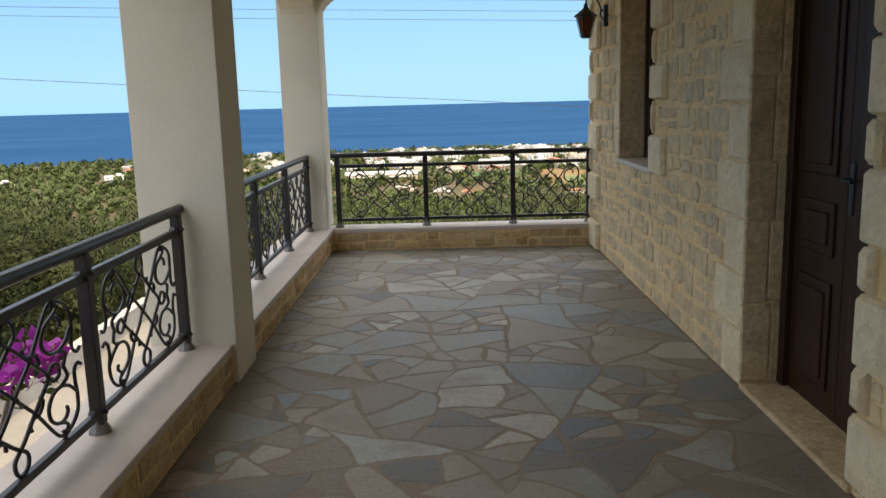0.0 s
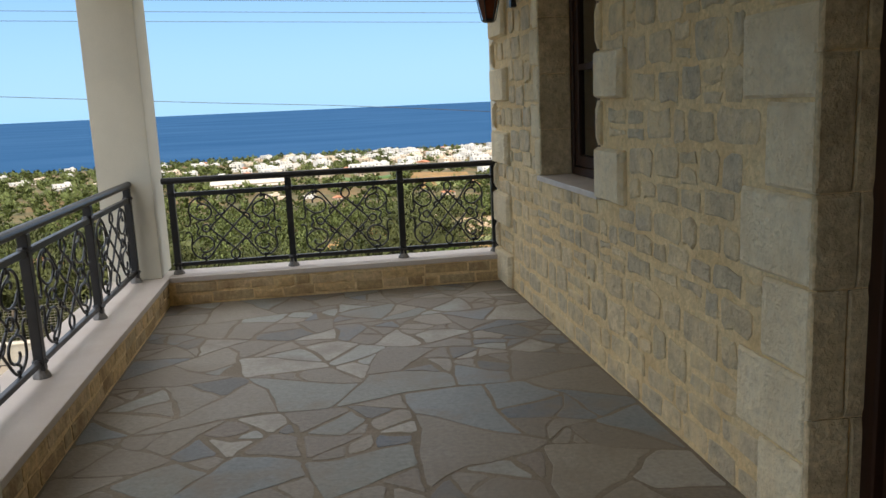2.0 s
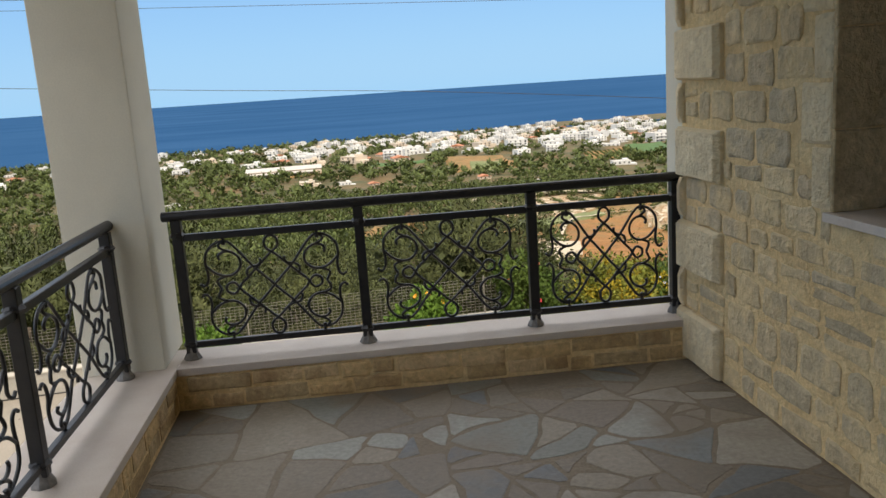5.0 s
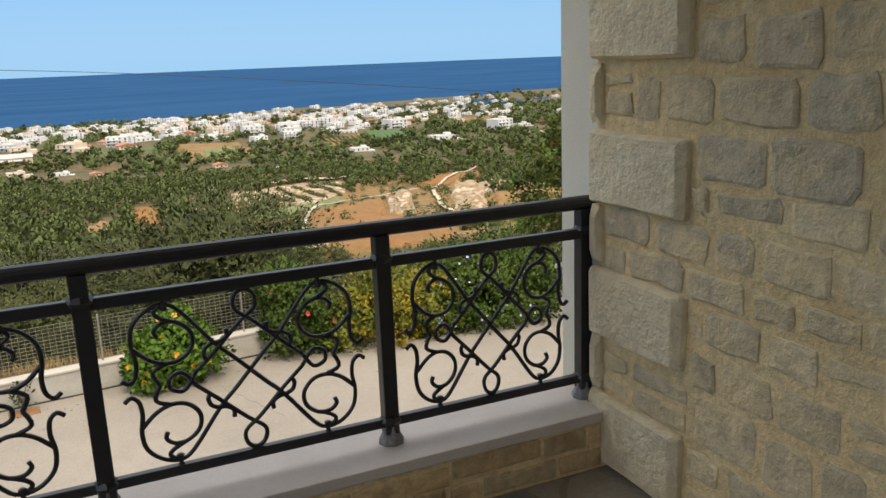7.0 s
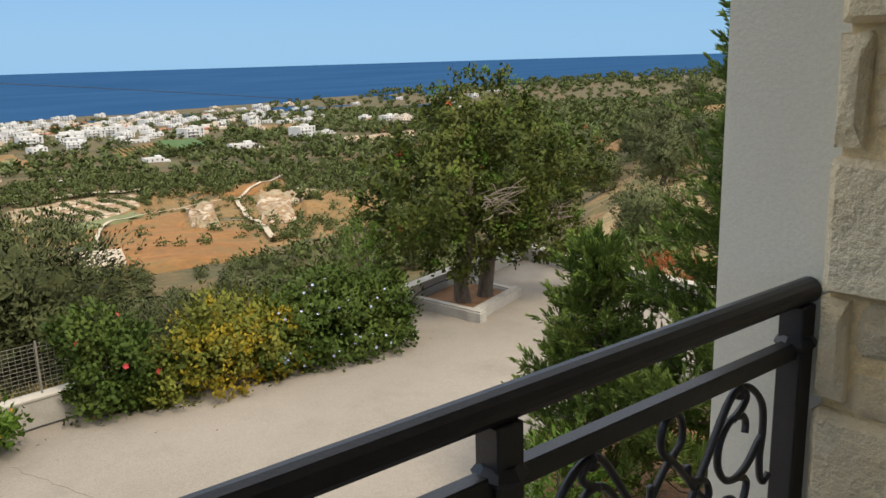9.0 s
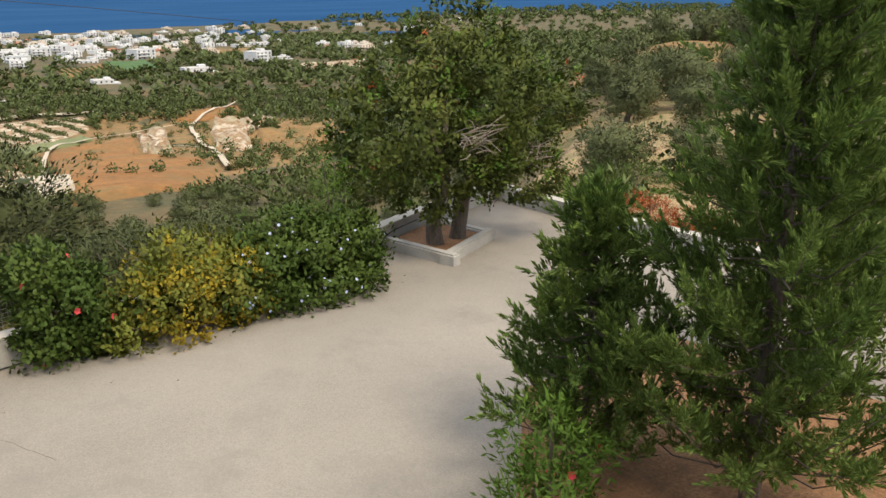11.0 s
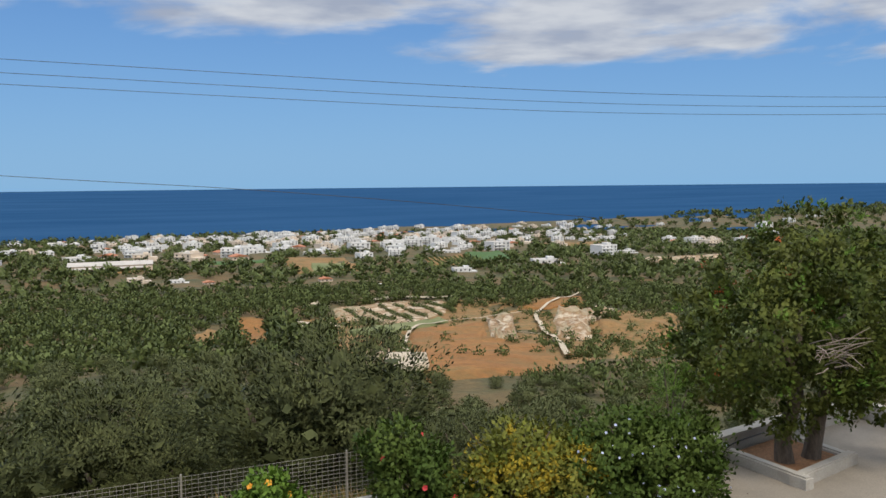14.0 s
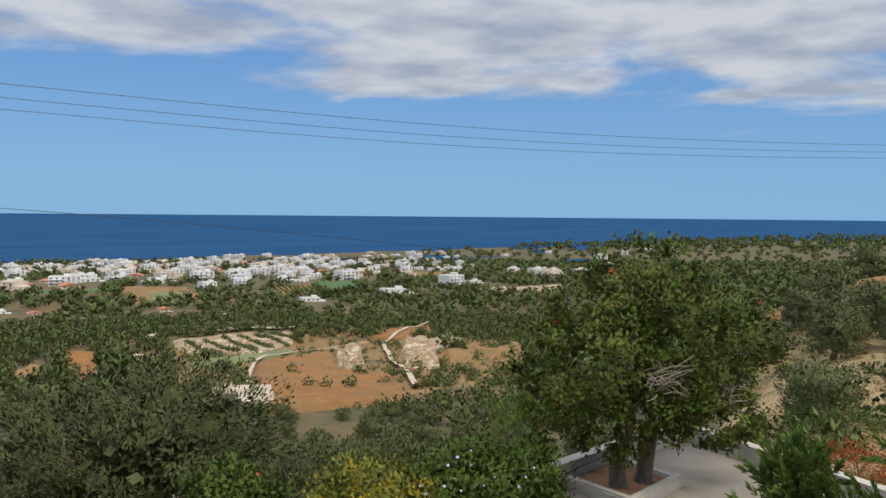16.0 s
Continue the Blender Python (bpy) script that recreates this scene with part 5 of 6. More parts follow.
shrub("yellow_shrub", "yellow-flowering spreading shrub on the yard edge", "shrub", (4.55, 18.35, YARD), [((-0.3, 0, 0.55), (0.8, 0.55, 0.55)), ((0.5, 0.05, 0.6), (0.75, 0.6, 0.6)), ((0.1, 0.3, 1.0), (0.8, 0.5, 0.45)), ((0.2, -0.35, 0.25), (0.9, 0.3, 0.25))],
      190, 16, 0.13, 0.075, 0.048, YELLOW_L, None, 65)
shrub("green_shrub", "olive-green shrub mixed with the yellow one", "shrub", (4.65, 18.4, YARD), [((-0.2, 0.1, 0.6), (0.95, 0.6, 0.55)), ((0.4, 0.1, 0.65), (0.85, 0.62, 0.6)), ((0.1, 0.4, 1.05), (0.8, 0.5, 0.45)), ((-0.9, -0.2, 0.25), (0.5, 0.35, 0.3))],
      400, 18, 0.16, 0.085, 0.055, leaf_mat("lime_leaf", (0.13, 0.15, 0.025), (0.20, 0.20, 0.04)), None, 66)
shrub("plumbago_shrub", "wide green plumbago shrub with pale blue flowers", "shrub", (6.35, 18.55, YARD), [((-0.5, 0, 0.6), (0.8, 0.7, 0.6)), ((0.4, 0.1, 0.65), (0.9, 0.7, 0.6)), ((0, 0.3, 1.0), (0.8, 0.6, 0.5)), ((1.1, 0.1, 0.7), (0.55, 0.6, 0.65)), ((0.3, -0.5, 0.25), (1.1, 0.35, 0.25)), ((-0.9, -0.35, 0.3), (0.6, 0.35, 0.3))],
      760, 20, 0.17, 0.09, 0.055, DEEP_L, (70, 0.045, BLUE_P, "pale blue flower clusters"), 67)
shrub("fennel_plant", "tall feathery green plant behind the plumbago", "shrub", (7.4, 19.0, YARD), [((0, 0, 1.3), (0.5, 0.4, 0.75)), ((0.25, 0.1, 0.8), (0.45, 0.4, 0.6)), ((-0.1, 0, 1.9), (0.25, 0.2, 0.35))], 200, 16, 0.16, 0.09, 0.012, GREEN_L, None, 68)
shrub("oleander_shrub", "green oleander with dark pink flowers beside the conifers", "shrub", (4.75, 12.0, YARD), [((0, 0, 0.55), (0.5, 0.5, 0.5)), ((0.35, 0.3, 0.9), (0.45, 0.45, 0.5)), ((-0.2, -0.3, 0.35), (0.4, 0.4, 0.3))],
      200, 15, 0.14, 0.10, 0.025, GREEN_L, (9, 0.08, PINK_P, "dark pink flowers"), 69)
shrub("wild_shrub", "yellow-green wild shrub beyond the yard wall", "shrub", (9.2, 22.3, land(9.2, 22.3)), [((0, 0, 0.9), (1.1, 0.8, 0.8)), ((1.2, 0.4, 0.8), (0.9, 0.7, 0.7)), ((-1, 0.3, 0.9), (0.9, 0.7, 0.8))], 260, 14, 0.18, 0.10, 0.02, leaf_mat("broom_leaf", (0.11, 0.14, 0.03), (0.18, 0.19, 0.05)), None, 70)
shrub("wild_shrub", "grey-green wild shrub sloping below the wall", "shrub", (5.6, 21.6, land(5.6, 21.6)), [((0, 0, 1.2), (1.4, 0.9, 1.0)), ((1.6, 0.3, 1.0), (1.1, 0.8, 0.9)), ((-1.5, 0.3, 1.1), (1.2, 0.8, 0.9))], 330, 14, 0.2, 0.085, 0.03, OLIVE_L, None, 71)
for k, (x, y, s) in enumerate(((15.2, 21.0, 1.0), (17.5, 19.0, 0.9), (16.2, 24.5, 1.2), (15.6, 22.6, 0.8), (19.5, 21.5, 1.1), (22.5, 24.0, 1.0))):
    shrub("rusty_shrub", "rust-red drying shrub beyond the low yard wall", "shrub", (x, y, land(x, y)), [((0, 0, 0.5 * s), (1.0 * s, 0.8 * s, 0.5 * s)), ((0.6 * s, 0.2, 0.4 * s), (0.7 * s, 0.6 * s, 0.4 * s))], 130, 12, 0.18, 0.09, 0.03, RUST_L if k != 2 else OLIVE_L, None, 72 + k, "drying shrubs beyond the wall")
for k, (x, y, s) in enumerate(((19, 25, 1.3), (22, 20, 1.5), (26, 27, 1.6), (18, 15.5, 1.2), (30, 21, 1.8), (24, 33, 1.6))):
    shrub("wild_shrub", "dense green wild shrub on the dry hillside", "shrub", (x, y, land(x, y)), [((0, 0, 0.8 * s), (1.2 * s, 1.0 * s, 0.8 * s)), ((0.8 * s, 0.3, 0.6 * s), (0.9 * s, 0.8 * s, 0.6 * s))], 220, 12, 0.22, 0.11, 0.045, OLIVE_L if k % 2 else DEEP_L, None, 80 + k, "wild shrubs on the hillside")


# conifers beside the house: upswept feathery branches
def conifer(label, x, y, h, r, branches, seed):
    gg = np.random.default_rng(seed)
    t = thing("conifer", label, "conifer", (x, y, YARD), 0, "conifers beside the house")
    part("trunk", trunk_bm([([(0, 0, -0.05), (0.03, 0.02, h * 0.5), (0.0, 0.0, h * 0.96)], 0.09 * h / 5, 0.012)]), BARK, t, smooth=True)
    bm = bmesh.new()
    pts, dirs = [], []
    for k in range(branches):
        u = (k + gg.uniform()) / branches
        z = h * (0.05 + 0.93 * u)
        L = r * (1.0 - u) ** 0.95 * gg.uniform(0.65, 1.2) + 0.12
        a = k * 2.399 + gg.uniform(-0.4, 0.4)
        o = np.array([math.cos(a), math.sin(a), 0.0])
        end = np.array([0, 0, z]) + o * L + np.array([0, 0, L * gg.uniform(0.25, 0.6)])
        mid = np.array([0, 0, z]) + o * L * 0.55 + np.array([0, 0, L * 0.08])
        add_tube(bm, [Vector((0, 0, z)), Vector(mid), Vector(end)], 0.012, 4, taper=[1, 0.7, 0.3])
        for _ in range(int(8 + 12 * L)):
            s = gg.uniform(0.04, 1.0) ** 0.85
            p = (1 - s) ** 2 * np.array([0, 0, z]) + 2 * s * (1 - s) * mid + s * s * end
            ax = unit(unit(end - mid) * 0.75 + np.array([0, 0, 0.45]) + gg.normal(size=3) * 0.5)
            plume = gg.uniform(0.16, 0.36) * (1.1 - 0.4 * u)
            m = 40
            w = np.sort(gg.uniform(0, 1, (m, 1)), 0)
            sd = unit(np.cross(ax, gg.normal(size=(m, 3))))
            pts.append(p + ax * plume * w + sd * 0.018 * (1 - w))
            dirs.append(unit(ax * (0.75 + 0.5 * w) + sd * 0.75 * (1 - 0.75 * w)))
    tagged(part("bough", bm, BARK, t), kind="stuff")
    p, d = np.concatenate(pts), np.concatenate(dirs)
    v, q = leaf_quads(p, d, 0.075, 0.018, gg)
    part("foliage", mesh_np("foliage", v, q, CONIF_L), None, t)
    sel = np.arange(len(p)) % 40 > 30
    v, q = leaf_quads(p[sel] + d[sel] * 0.02, d[sel], 0.065, 0.016, gg)
    tagged(part("spray_tip", mesh_np("spray_tip", v, q, CONIF_T), None, t, "fresh yellow-green spray tips"), kind="stuff")


conifer("tall dark green feathery conifer beside the house", 6.7, 11.3, 5.6, 1.3, 180, 91)
conifer("shorter dark green conifer in front of the tall one", 6.1, 12.75, 2.75, 0.98, 80, 92)
conifer("tall dark green feathery conifer close to the house corner", 9.6, 11.9, 5.4, 1.2, 60, 93)


# bougainvillea reaching up past the side railing
def bougainvillea():
    t = thing("bougainvillea", "magenta bougainvillea sprig beside the iron railing", "bougainvillea", (-1.36, 2.75, 0.6))
    bm = bmesh.new()
    add_tube(bm, spline([(-0.12, -0.35, -3.7), (-0.2, -0.3, -2.0), (-0.22, -0.15, -0.8), (-0.08, -0.05, -0.12), (0.0, 0.02, 0.02)], 6), 0.009, 5, taper=None)
    add_tube(bm, spline([(-0.22, -0.15, -0.8), (-0.12, -0.3, -0.3), (-0.03, -0.22, -0.02)], 5), 0.005, 5)
    part("stem", bm, BARK, t)
    gg = np.random.default_rng(3)
    c = np.array([(0, 0.0, 0.02), (0, -0.1, 0.03), (0.01, -0.2, 0.0), (0, 0.08, -0.01), (0, -0.28, -0.01), (0.02, 0.03, -0.05), (0.0, -0.07, 0.06)])
    p = np.repeat(c, 16, 0) + gg.normal(size=(len(c) * 16, 3)) * 0.026
    v, q = leaf_quads(p, unit(gg.normal(size=p.shape) + np.array([0.4, 0, 0.3])), 0.055, 0.045, gg)
    tagged(part("bract", mesh_np("bract", v, q, MAGENTA_P), None, t, "papery magenta bracts"), kind="stuff")
    p = np.repeat(c[:5] + np.array([0, -0.02, -0.06]), 6, 0) + gg.normal(size=(30, 3)) * 0.035
    v, q = leaf_quads(p, unit(gg.normal(size=p.shape)), 0.06, 0.035, gg)
    part("leaves", mesh_np("leaves", v, q, DEEP_L), None, t)


bougainvillea()


# dry grass and fallen leaves
def tufts(name, label, spots_, n, h, seed, mat_):
    gg = np.random.default_rng(seed)
    p = []
    for cx, cy, rx, ry in spots_:
        for _ in range(n):
            a, r = gg.uniform(0, 6.283), gg.uniform() ** 0.5
            x, y = cx + rx * r * math.cos(a), cy + ry * r * math.sin(a)
            p.append((x, y, land(x, y) + 0.05))
    p = np.repeat(np.array(p), 9, 0)
    p[:, :2] += gg.normal(size=(len(p), 2)) * 0.09
    d = unit(np.array([0, 0, 1.0]) + gg.normal(size=p.shape) * 0.4)
    v, q = leaf_quads(p, d, h, 0.03, gg)
    return tagged(new(name, mesh_np(name, v, q, mat_)), label, "grass", kind="stuff")


tufts("dry_grass", "golden dry grass beyond the yard wall", [(-1.2, 21.2, 2.6, 1.9), (3.0, 20.6, 2.5, 1.2), (16.5, 21.0, 2.6, 3.0), (20.5, 17.0, 4.0, 4.0), (25, 24, 6.0, 5.0), (-8.5, 12, 1.4, 8.0)], 330, 0.34, 31, DRY_L)
tufts("green_weeds", "low green weeds on the slope", [(5.5, 21.5, 3.5, 1.4), (13.5, 23.5, 3.0, 1.8), (19, 22, 4.0, 4.0), (-8.5, 14, 1.4, 6.0)], 260, 0.34, 32, leaf_mat("weed_leaf", (0.09, 0.11, 0.03), (0.15, 0.17, 0.05)))
gg = np.random.default_rng(77)
p = np.stack([gg.uniform(-6, 8.5, 130), np.zeros(130), np.full(130, YARD + 0.006)], 1)
p[:, 1] = 18.2 + 0.112 * p[:, 0] - np.abs(gg.normal(size=130)) * 0.55
v, q = leaf_quads(p, unit(gg.normal(size=p.shape) * np.array([1, 1, 0.08])), 0.05, 0.02, gg)
v[:, 2] = np.clip(v[:, 2], YARD + 0.004, YARD + 0.02)
tagged(new("fallen_leaves", mesh_np("fallen_leaves", v, q, BARK)), "fallen brown leaves on the concrete yard", "leaves", kind="stuff")


# ---- stones of walls and floor ----
def piece_mesh(poly, lift, thick, name, mat_, axis="z", rough_edge=0.0):
    """A flat stone: its outline, a worn upper edge, and a face that stands lift above the bed."""
    n = len(poly)
    cx, cy = sum(p[0] for p in poly) / n, sum(p[1] for p in poly) / n
    size = min(max(abs(p[0] - cx) for p in poly), max(abs(p[1] - cy) for p in poly))
    k = max(0.6, 1 - rough_edge / max(size, 0.01))
    rings = []
    for s, w in ((1.0, -thick), (1.0, lift * 0.45), (k, lift)):
        rings.append([(cx + (x - cx) * s, cy + (y - cy) * s, w) for x, y in poly])
    verts = [v for r in rings for v in r]
    verts.append((cx, cy, lift * 1.12))
    faces = []
    for a in (0, 1):
        for i in range(n):
            faces.append((a * n + i, a * n + (i + 1) % n, (a + 1) * n + (i + 1) % n, (a + 1) * n + i))
    for i in range(n):
        faces.append((2 * n + i, 2 * n + (i + 1) % n, 3 * n))
    if axis == "x":        # stands on a wall, its face towards -x
        verts = [(-w, u, v) for u, v, w in verts]
        faces = [f[::-1] for f in faces]
    if axis == "y":        # its face towards -y
        verts = [(u, -w, v) for u, v, w in verts]
    if axis == "+x":
        verts = [(w, u, v) for u, v, w in verts]
    return verts, faces


def piece(verts, faces, name, mat_, parent):
    me = bpy.data.meshes.new(name)
    me.from_pydata(verts, [], faces)
    me.materials.append(mat_)
    ob = new(name, me)
    ob.parent = parent
    return ob


def joined(blocks, name, mat_, parent):
    v, f = [], []
    for vs, fs in blocks:
        o = len(v)
        v += vs
        f += [tuple(i + o for i in q) for q in fs]
    return tagged(piece(v, f, name, mat_, parent), kind="stuff")


rng = random.Random(7)


def ragged(u0, u1, v0, v1, wob, corner=0.07):
    """A roughly squared stone outline of eight to ten points."""
    w, h = u1 - u0, v1 - v0
    c = corner * min(w, h)
    pts = [(u0 + c, v0), (u0 + w * rng.uniform(0.4, 0.6), v0), (u1 - c, v0), (u1, v0 + c), (u1, v1 - c), (u1 - c, v1), (u0 + w * rng.uniform(0.4, 0.6), v1), (u0 + c, v1), (u0, v1 - c), (u0, v0 + c)]
    return [(u + rng.uniform(-wob, wob), v + rng.uniform(-wob, wob)) for u, v in pts]


def courses(u0, u1, v0, v1, keep, hmin, hmax, lmin, lmax, joint):
    """Coursed rubble: rows of uneven height, some split in two, with joints of the given width."""
    v = v0
    while v < v1 - 0.04:
        h = min(rng.uniform(hmin, hmax), v1 - v)
        u = u0 - rng.uniform(0, lmax * 0.5)
        while u < u1:
            ln = rng.uniform(lmin, lmax)
            a, b = max(u, u0), min(u + ln, u1)
            u += ln
            if b - a < 0.06:
                continue
            dv = rng.uniform(-0.012, 0.012)
            rows = [(v, v + h)]
            if h > 0.135 and rng.random() < 0.22:
                s = v + h * rng.uniform(0.4, 0.6)
                rows = [(v, s), (s, v + h)]
            for r0, r1 in rows:
                j = joint * rng.uniform(0.6, 1.3) / 2
                box = (a + j, b - j, max(r0 + j + dv, v0 + 0.004), min(r1 - j + dv, v1 - 0.004))
                if box[3] - box[2] > 0.03 and box[1] - box[0] > 0.04 and keep(*box):
                    yield box
        v += h


# quoins: (y0, y1, z0, z1, proud)
quoins = []
for k in range(6):
    z = 0.004 + 0.4885 * k
    quoins.append((7.85, 8.345, z, z + 0.26 if k else z + 0.27, 0.046))
    quoins.append((8.288, 8.345, z + 0.272, z + 0.484, 0.034))
for k in range(3):
    z = WIN_Z0 + 0.49 * k
    quoins.append((5.455, 5.83, z - (0.03 if k == 0 else 0), z + 0.245, 0.044))
    quoins.append((5.785, 5.83, z + 0.25, z + 0.486, 0.03))
for k in range(6):
    z = 0.98 + 0.24 * k
    quoins.append((6.96, 7.10 + 0.08 * (k % 2), z, z + 0.234, 0.016))
for k in range(10):
    z = 0.004 + 0.29 * k
    quoins.append((3.91, 4.20 + 0.16 * (k % 2), z, min(z + 0.284, CEIL), 0.020))
near_quoins = []
for k in range(7):
    z = 0.06 + 0.45 * k
    near_quoins.append((2.30, 2.75, z, z + 0.27, 0.045))
    near_quoins.append((2.66, 2.75, z + 0.276, z + 0.444, 0.04))


def dress(y0, y1, z0, z1, proud):
    j = 0.004
    return piece_mesh(ragged(y0 + j, y1 - j if y1 not in (8.345,) else y1, z0 + j, z1 - j, 0.003, 0.03), proud, 0.03, "quoin", QUOIN, "x", 0.012)


def clear_of(list_):
    def keep(a, b, c, d):
        if a < WIN_Y1 + 0.02 and b > WIN_Y0 - 0.02 and d > WIN_Z0 - 0.04 and c < WIN_Z1 + 0.02:
            return False
        return all(b < q[0] - 0.004 or a > q[1] + 0.004 or d < q[2] + 0.0 or c > q[3] - 0.0 for q in list_)
    return keep


def trimmed(box, list_):
    """Cut a stone back where a quoin takes its place."""
    a, b, c, d = box
    for q in list_:
        if a < q[1] and b > q[0] and c < q[3] - 0.015 and d > q[2] + 0.015:
            if q[1] < (a + b) / 2 or q[1] < b - 0.06:
                a = max(a, q[1] + 0.012)
            elif q[0] > a + 0.05:
                b = min(b, q[0] - 0.012)
            else:
                return None
    if a < WIN_Y1 + 0.01 and b > WIN_Y0 - 0.01 and d > WIN_Z0 - 0.04 and c < WIN_Z1:
        if a < WIN_Y0 - 0.07:
            b = min(b, WIN_Y0 - 0.02)
        elif b > WIN_Y1 + 0.07:
            a = max(a, WIN_Y1 + 0.02)
        elif c < WIN_Z0 - 0.09:
            d = min(d, WIN_Z0 - 0.045)
        else:
            return None
    return (a, b, c, d) if b - a > 0.045 and d - c > 0.03 else None


wall_parts, wall_rest = [], []
for bx in courses(3.93, 8.30, 0.0, CEIL, lambda *q: True, 0.10, 0.19, 0.12, 0.33, 0.036):
    q = trimmed(bx, quoins)
    if not q:
        continue
    vf = piece_mesh(ragged(*q, 0.010, 0.14), rng.uniform(0.004, 0.012), 0.02, "stone", STONE, "x", rng.uniform(0.006, 0.014))
    (wall_parts if q[2] < 2.12 else wall_rest).append(vf)
for vs, fs in wall_parts:
    piece([(x + WX, y, z) for x, y, z in vs], fs, "stone", STONE, wall_east)
for q in quoins + near_quoins:
    vs, fs = dress(*q)
    piece([(x + WX, y, z) for x, y, z in vs], fs, "quoin", QUOIN, wall_east)
for bx in courses(1.2, 2.74, 0.0, CEIL, lambda *q: True, 0.10, 0.19, 0.13, 0.33, 0.036):
    q = trimmed(bx, near_quoins)
    if q:
        wall_rest.append(piece_mesh(ragged(*q, 0.006), 0.01, 0.02, "stone", STONE, "x", 0.01))
joined([([(x + WX, y, z) for x, y, z in vs], fs) for vs, fs in wall_rest], "stone_courses", STONE_FAR, wall_east)
# jambs of the door and window: dressed stones lining the reveals
for yj, sgn, ylo in ((DOOR_Y1, -1, "y"),):
    z = 0.03
    k = 0
    while z < 2.28:
        h = rng.choice((0.36, 0.42, 0.30))
        z1 = min(z + h, 2.30)
        split = WX + (0.105 if k % 2 else 0.13)
        for x0, x1 in ((WX - 0.018, split - 0.003), (split + 0.003, WX + 0.19)):
            vs, fs = piece_mesh(ragged(x0, x1, z + 0.003, z1 - 0.003, 0.002, 0.03), 0.012, 0.01, "jamb_stone", JAMB, "y", 0.006)
            piece([(x, y + yj, zz) for x, y, zz in vs], fs, "jamb_stone", JAMB, wall_east)
        z, k = z1, k + 1
z = WIN_Z0
while z < WIN_Z1 - 0.05:
    z1 = min(z + rng.choice((0.3, 0.36)), WIN_Z1)
    vs, fs = piece_mesh(ragged(WX - 0.012, WX + 0.2, z + 0.002, z1 - 0.002, 0.0015, 0.02), 0.008, 0.01, "jamb_stone", JAMB, "y", 0.004)
    piece([(x, y + WIN_Y1, zz) for x, y, zz in vs], fs, "jamb_stone", JAMB, wall_east)
    z = z1

# parapet facing
for u0, u1 in ((X0 + 0.02, 1.63),):
    for bx in courses(u0, u1, 0.0, CAPZ - 0.045, lambda *q: True, 0.07, 0.10, 0.12, 0.36, 0.016):
        vs, fs = piece_mesh(ragged(*bx, 0.005), rng.uniform(0.004, 0.011), 0.02, "stone", LOWSTONE, "y", 0.010)
        piece([(x, y + Y1, z) for x, y, z in vs], fs, "stone", LOWSTONE, wall_parapet_end)
for u0, u1 in ((1.2, 4.17), (4.61, Y1 - 0.01)):
    for bx in courses(u0, u1, 0.0, CAPZ - 0.045, lambda *q: True, 0.07, 0.10, 0.12, 0.36, 0.016):
        vs, fs = piece_mesh(ragged(*bx, 0.005), rng.uniform(0.002, 0.009), 0.02, "stone", LOWSTONE, "+x", 0.010)
        piece([(x + X0, y, z) for x, y, z in vs], fs, "stone", LOWSTONE, wall_parapet_side)


# crazy paving: cells round scattered seeds, some of them large
def clip(poly, nx, ny, d):
    out = []
    for (ax, ay), (bx, by) in zip(poly, poly[1:] + poly[:1]):
        sa, sb = nx * ax + ny * ay - d, nx * bx + ny * by - d
        if sa <= 0:
            out.append((ax, ay))
        if (sa < 0 < sb) or (sb < 0 < sa):
            t = sa / (sa - sb)
            out.append((ax + (bx - ax) * t, ay + (by - ay) * t))
    return out


def area(poly):
    return abs(sum(a[0] * b[1] - b[0] * a[1] for a, b in zip(poly, poly[1:] + poly[:1]))) / 2


def bent(poly):
    """The outline cut fine and moved by one wandering field, so that neighbours keep their joint."""
    out = []
    for (ax, ay), (bx, by) in zip(poly, poly[1:] + poly[:1]):
        k = max(1, int(math.hypot(bx - ax, by - ay) / 0.07))
        for i in range(k):
            x, y = ax + (bx - ax) * i / k, ay + (by - ay) * i / k
            e = min(1.0, max(0.0, (x - X0) / 0.3), max(0.0, (WX - x) / 0.3), max(0.0, (Y1 - y) / 0.3))
            dx = 0.085 * noise.noise(Vector((x * 2.3, y * 2.3, 1))) + 0.022 * noise.noise(Vector((x * 9, y * 9, 2)))
            dy = 0.085 * noise.noise(Vector((x * 2.3, y * 2.3, 5))) + 0.022 * noise.noise(Vector((x * 9, y * 9, 6)))
            out.append((x + dx * e, y + dy * e))
    return out


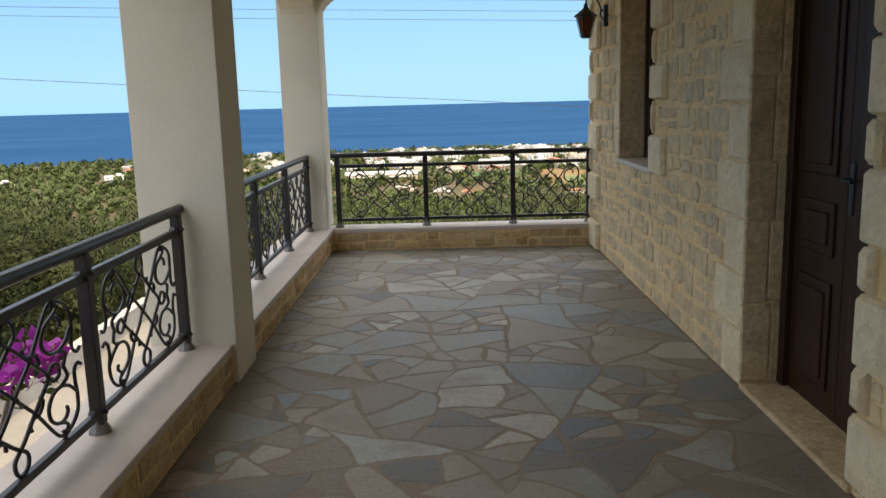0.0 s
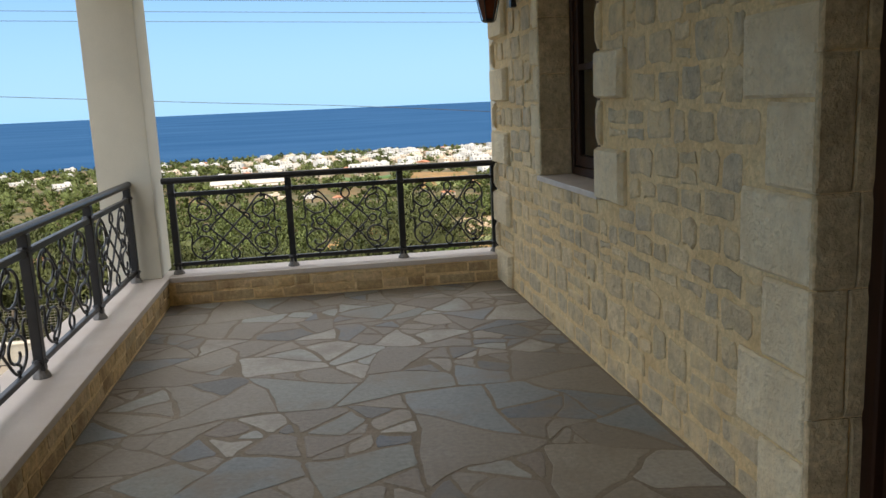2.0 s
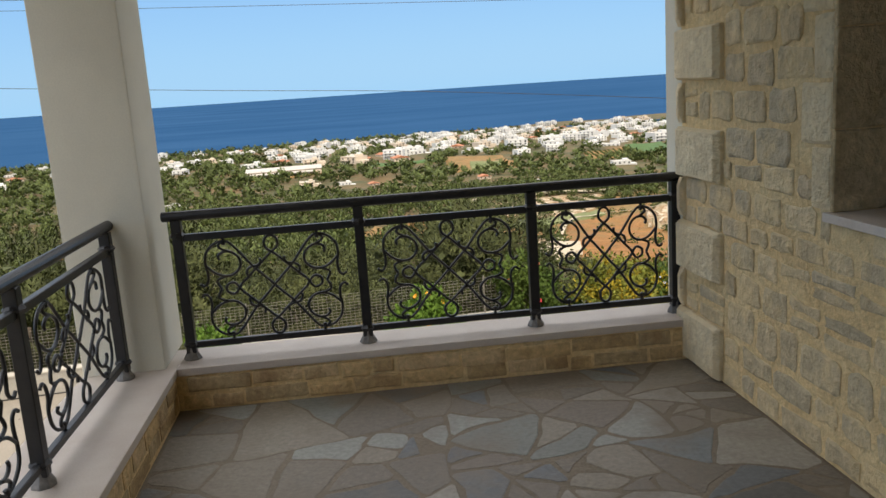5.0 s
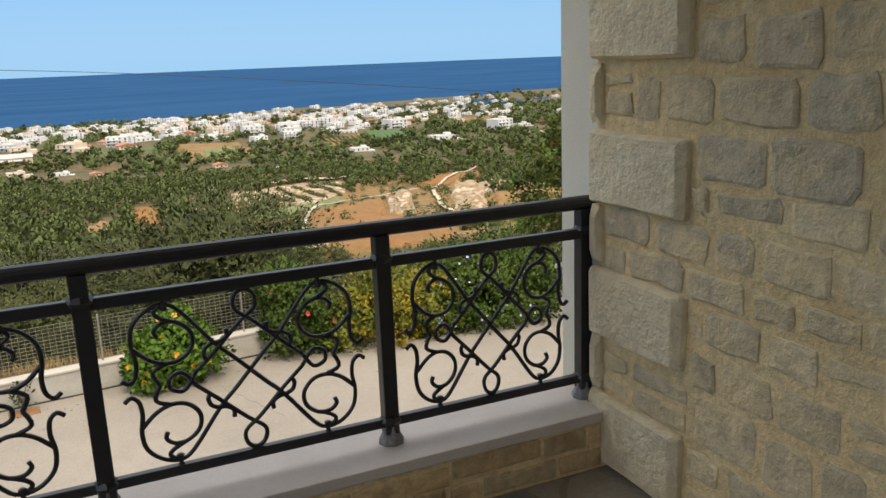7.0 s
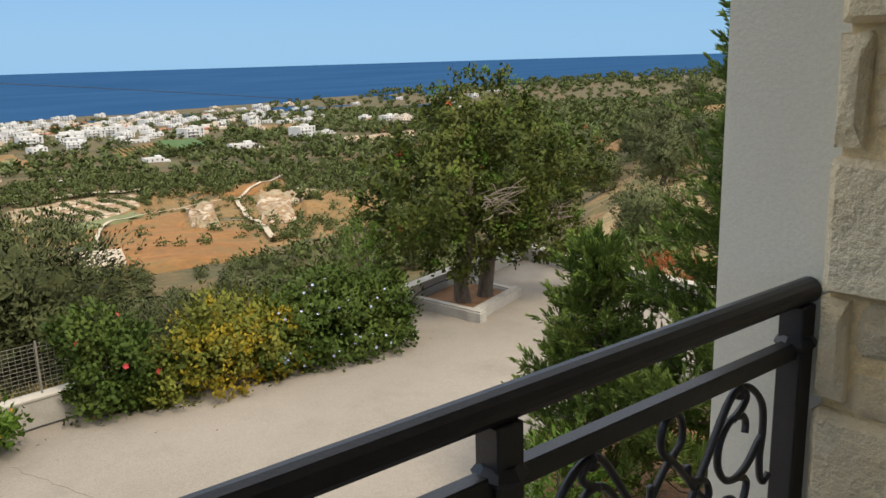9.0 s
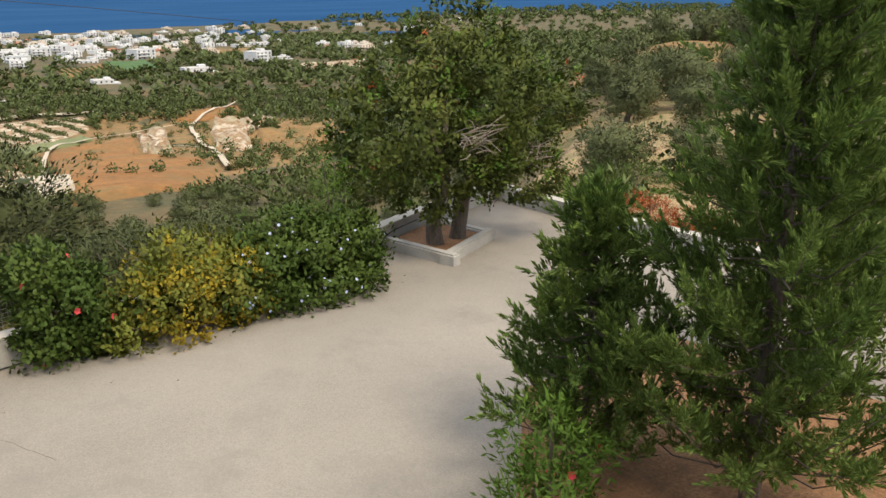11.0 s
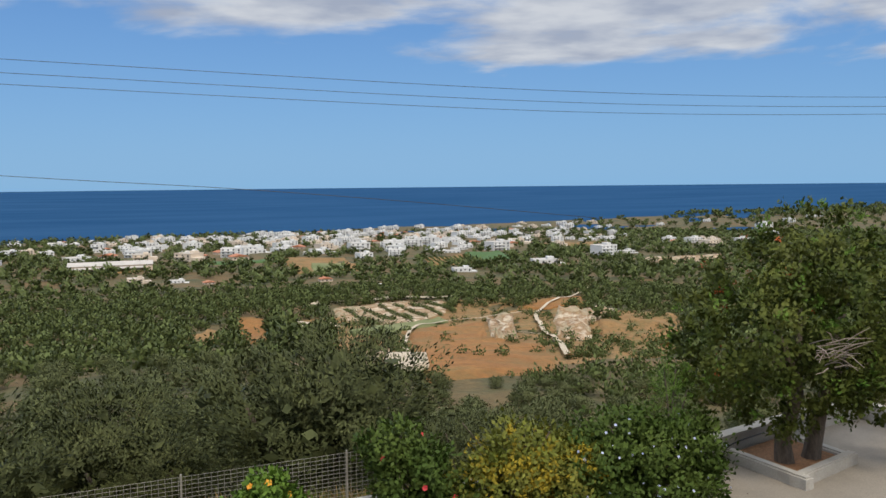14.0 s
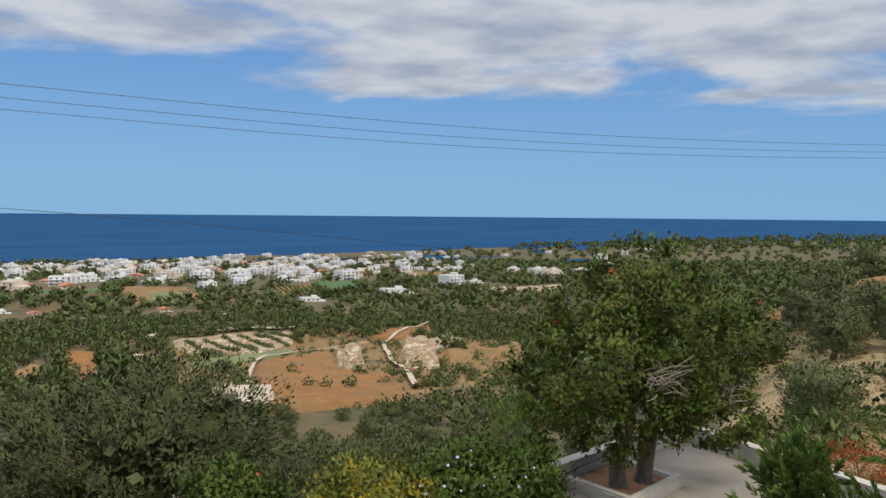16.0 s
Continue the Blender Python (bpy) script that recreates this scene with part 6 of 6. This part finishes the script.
def paving(y0, y1, gap):
    """Broken slabs: the floor split again and again along slanting lines."""
    stack, done = [[(X0 + 0.004, y0), (WX - 0.004, y0), (WX - 0.004, y1), (X0 + 0.004, y1)]], []
    while stack:
        poly = stack.pop()
        if area(poly) < rng.choice((0.02, 0.035, 0.05, 0.08, 0.13, 0.24)):
            done.append(poly)
            continue
        # split across the longest side-to-side direction, well off square
        (ax, ay), (bx, by) = max(((p, q) for p in poly for q in poly), key=lambda e: (e[0][0] - e[1][0]) ** 2 + (e[0][1] - e[1][1]) ** 2)
        ang = math.atan2(by - ay, bx - ax) + rng.uniform(-0.6, 0.6)
        nx, ny = math.cos(ang), math.sin(ang)
        t = rng.uniform(0.36, 0.64)
        d = nx * (ax + (bx - ax) * t) + ny * (ay + (by - ay) * t)
        for s in (1, -1):
            h = clip(poly, nx * s, ny * s, d * s)
            if len(h) > 2 and area(h) > 0.004:
                stack.append(h)
    for poly in done:
        sgn = sum(a[0] * b[1] - b[0] * a[1] for a, b in zip(poly, poly[1:] + poly[:1]))
        cut = poly
        for (ax, ay), (bx, by) in zip(poly, poly[1:] + poly[:1]):
            L = math.hypot(bx - ax, by - ay)
            if L < 0.004:
                continue
            nx, ny = ((by - ay) / L, -(bx - ax) / L) if sgn > 0 else (-(by - ay) / L, (bx - ax) / L)
            cut = clip(cut, nx, ny, nx * ax + ny * ay - gap * rng.uniform(0.5, 2.0))
            if len(cut) < 3:
                break
        if len(cut) < 3 or area(cut) < 0.003:
            continue
        # knock the sharp corners off and bend the long edges a little
        n, out = len(cut), []
        for i in range(n):
            (px, py), (cx, cy), (qx, qy) = cut[i - 1], cut[i], cut[(i + 1) % n]
            l0, l1 = math.hypot(px - cx, py - cy), math.hypot(qx - cx, qy - cy)
            if l0 < 0.008 or l1 < 0.008:
                continue
            k0, k1 = min(0.35, rng.uniform(0.008, 0.03) / l0), min(0.35, rng.uniform(0.008, 0.03) / l1)
            out += [(cx + (px - cx) * k0, cy + (py - cy) * k0), (cx + (qx - cx) * k1, cy + (qy - cy) * k1)]
            if l1 > 0.14:
                t, o = rng.uniform(0.4, 0.6), rng.uniform(-0.008, 0.012)
                out.append((cx + (qx - cx) * t - (qy - cy) / l1 * o, cy + (qy - cy) * t + (qx - cx) / l1 * o))
        if len(out) >= 3:
            yield bent(out if sgn > 0 else out[::-1])


for poly in paving(2.3, Y1, 0.007):
    vs, fs = piece_mesh(poly, 0.0018, 0.015, "paving_stone", PAVE, "z", 0.006)
    piece([(x, y, z - 0.004) for x, y, z in vs], fs, "paving_stone", PAVE, floor)
joined([([(x, y, z - 0.004) for x, y, z in vs], fs) for vs, fs in (piece_mesh(p, 0.0035, 0.015, "p", PAVE, "z", 0.006) for p in paving(-3.4, 2.3, 0.006))], "paving_behind", PAVE, floor)
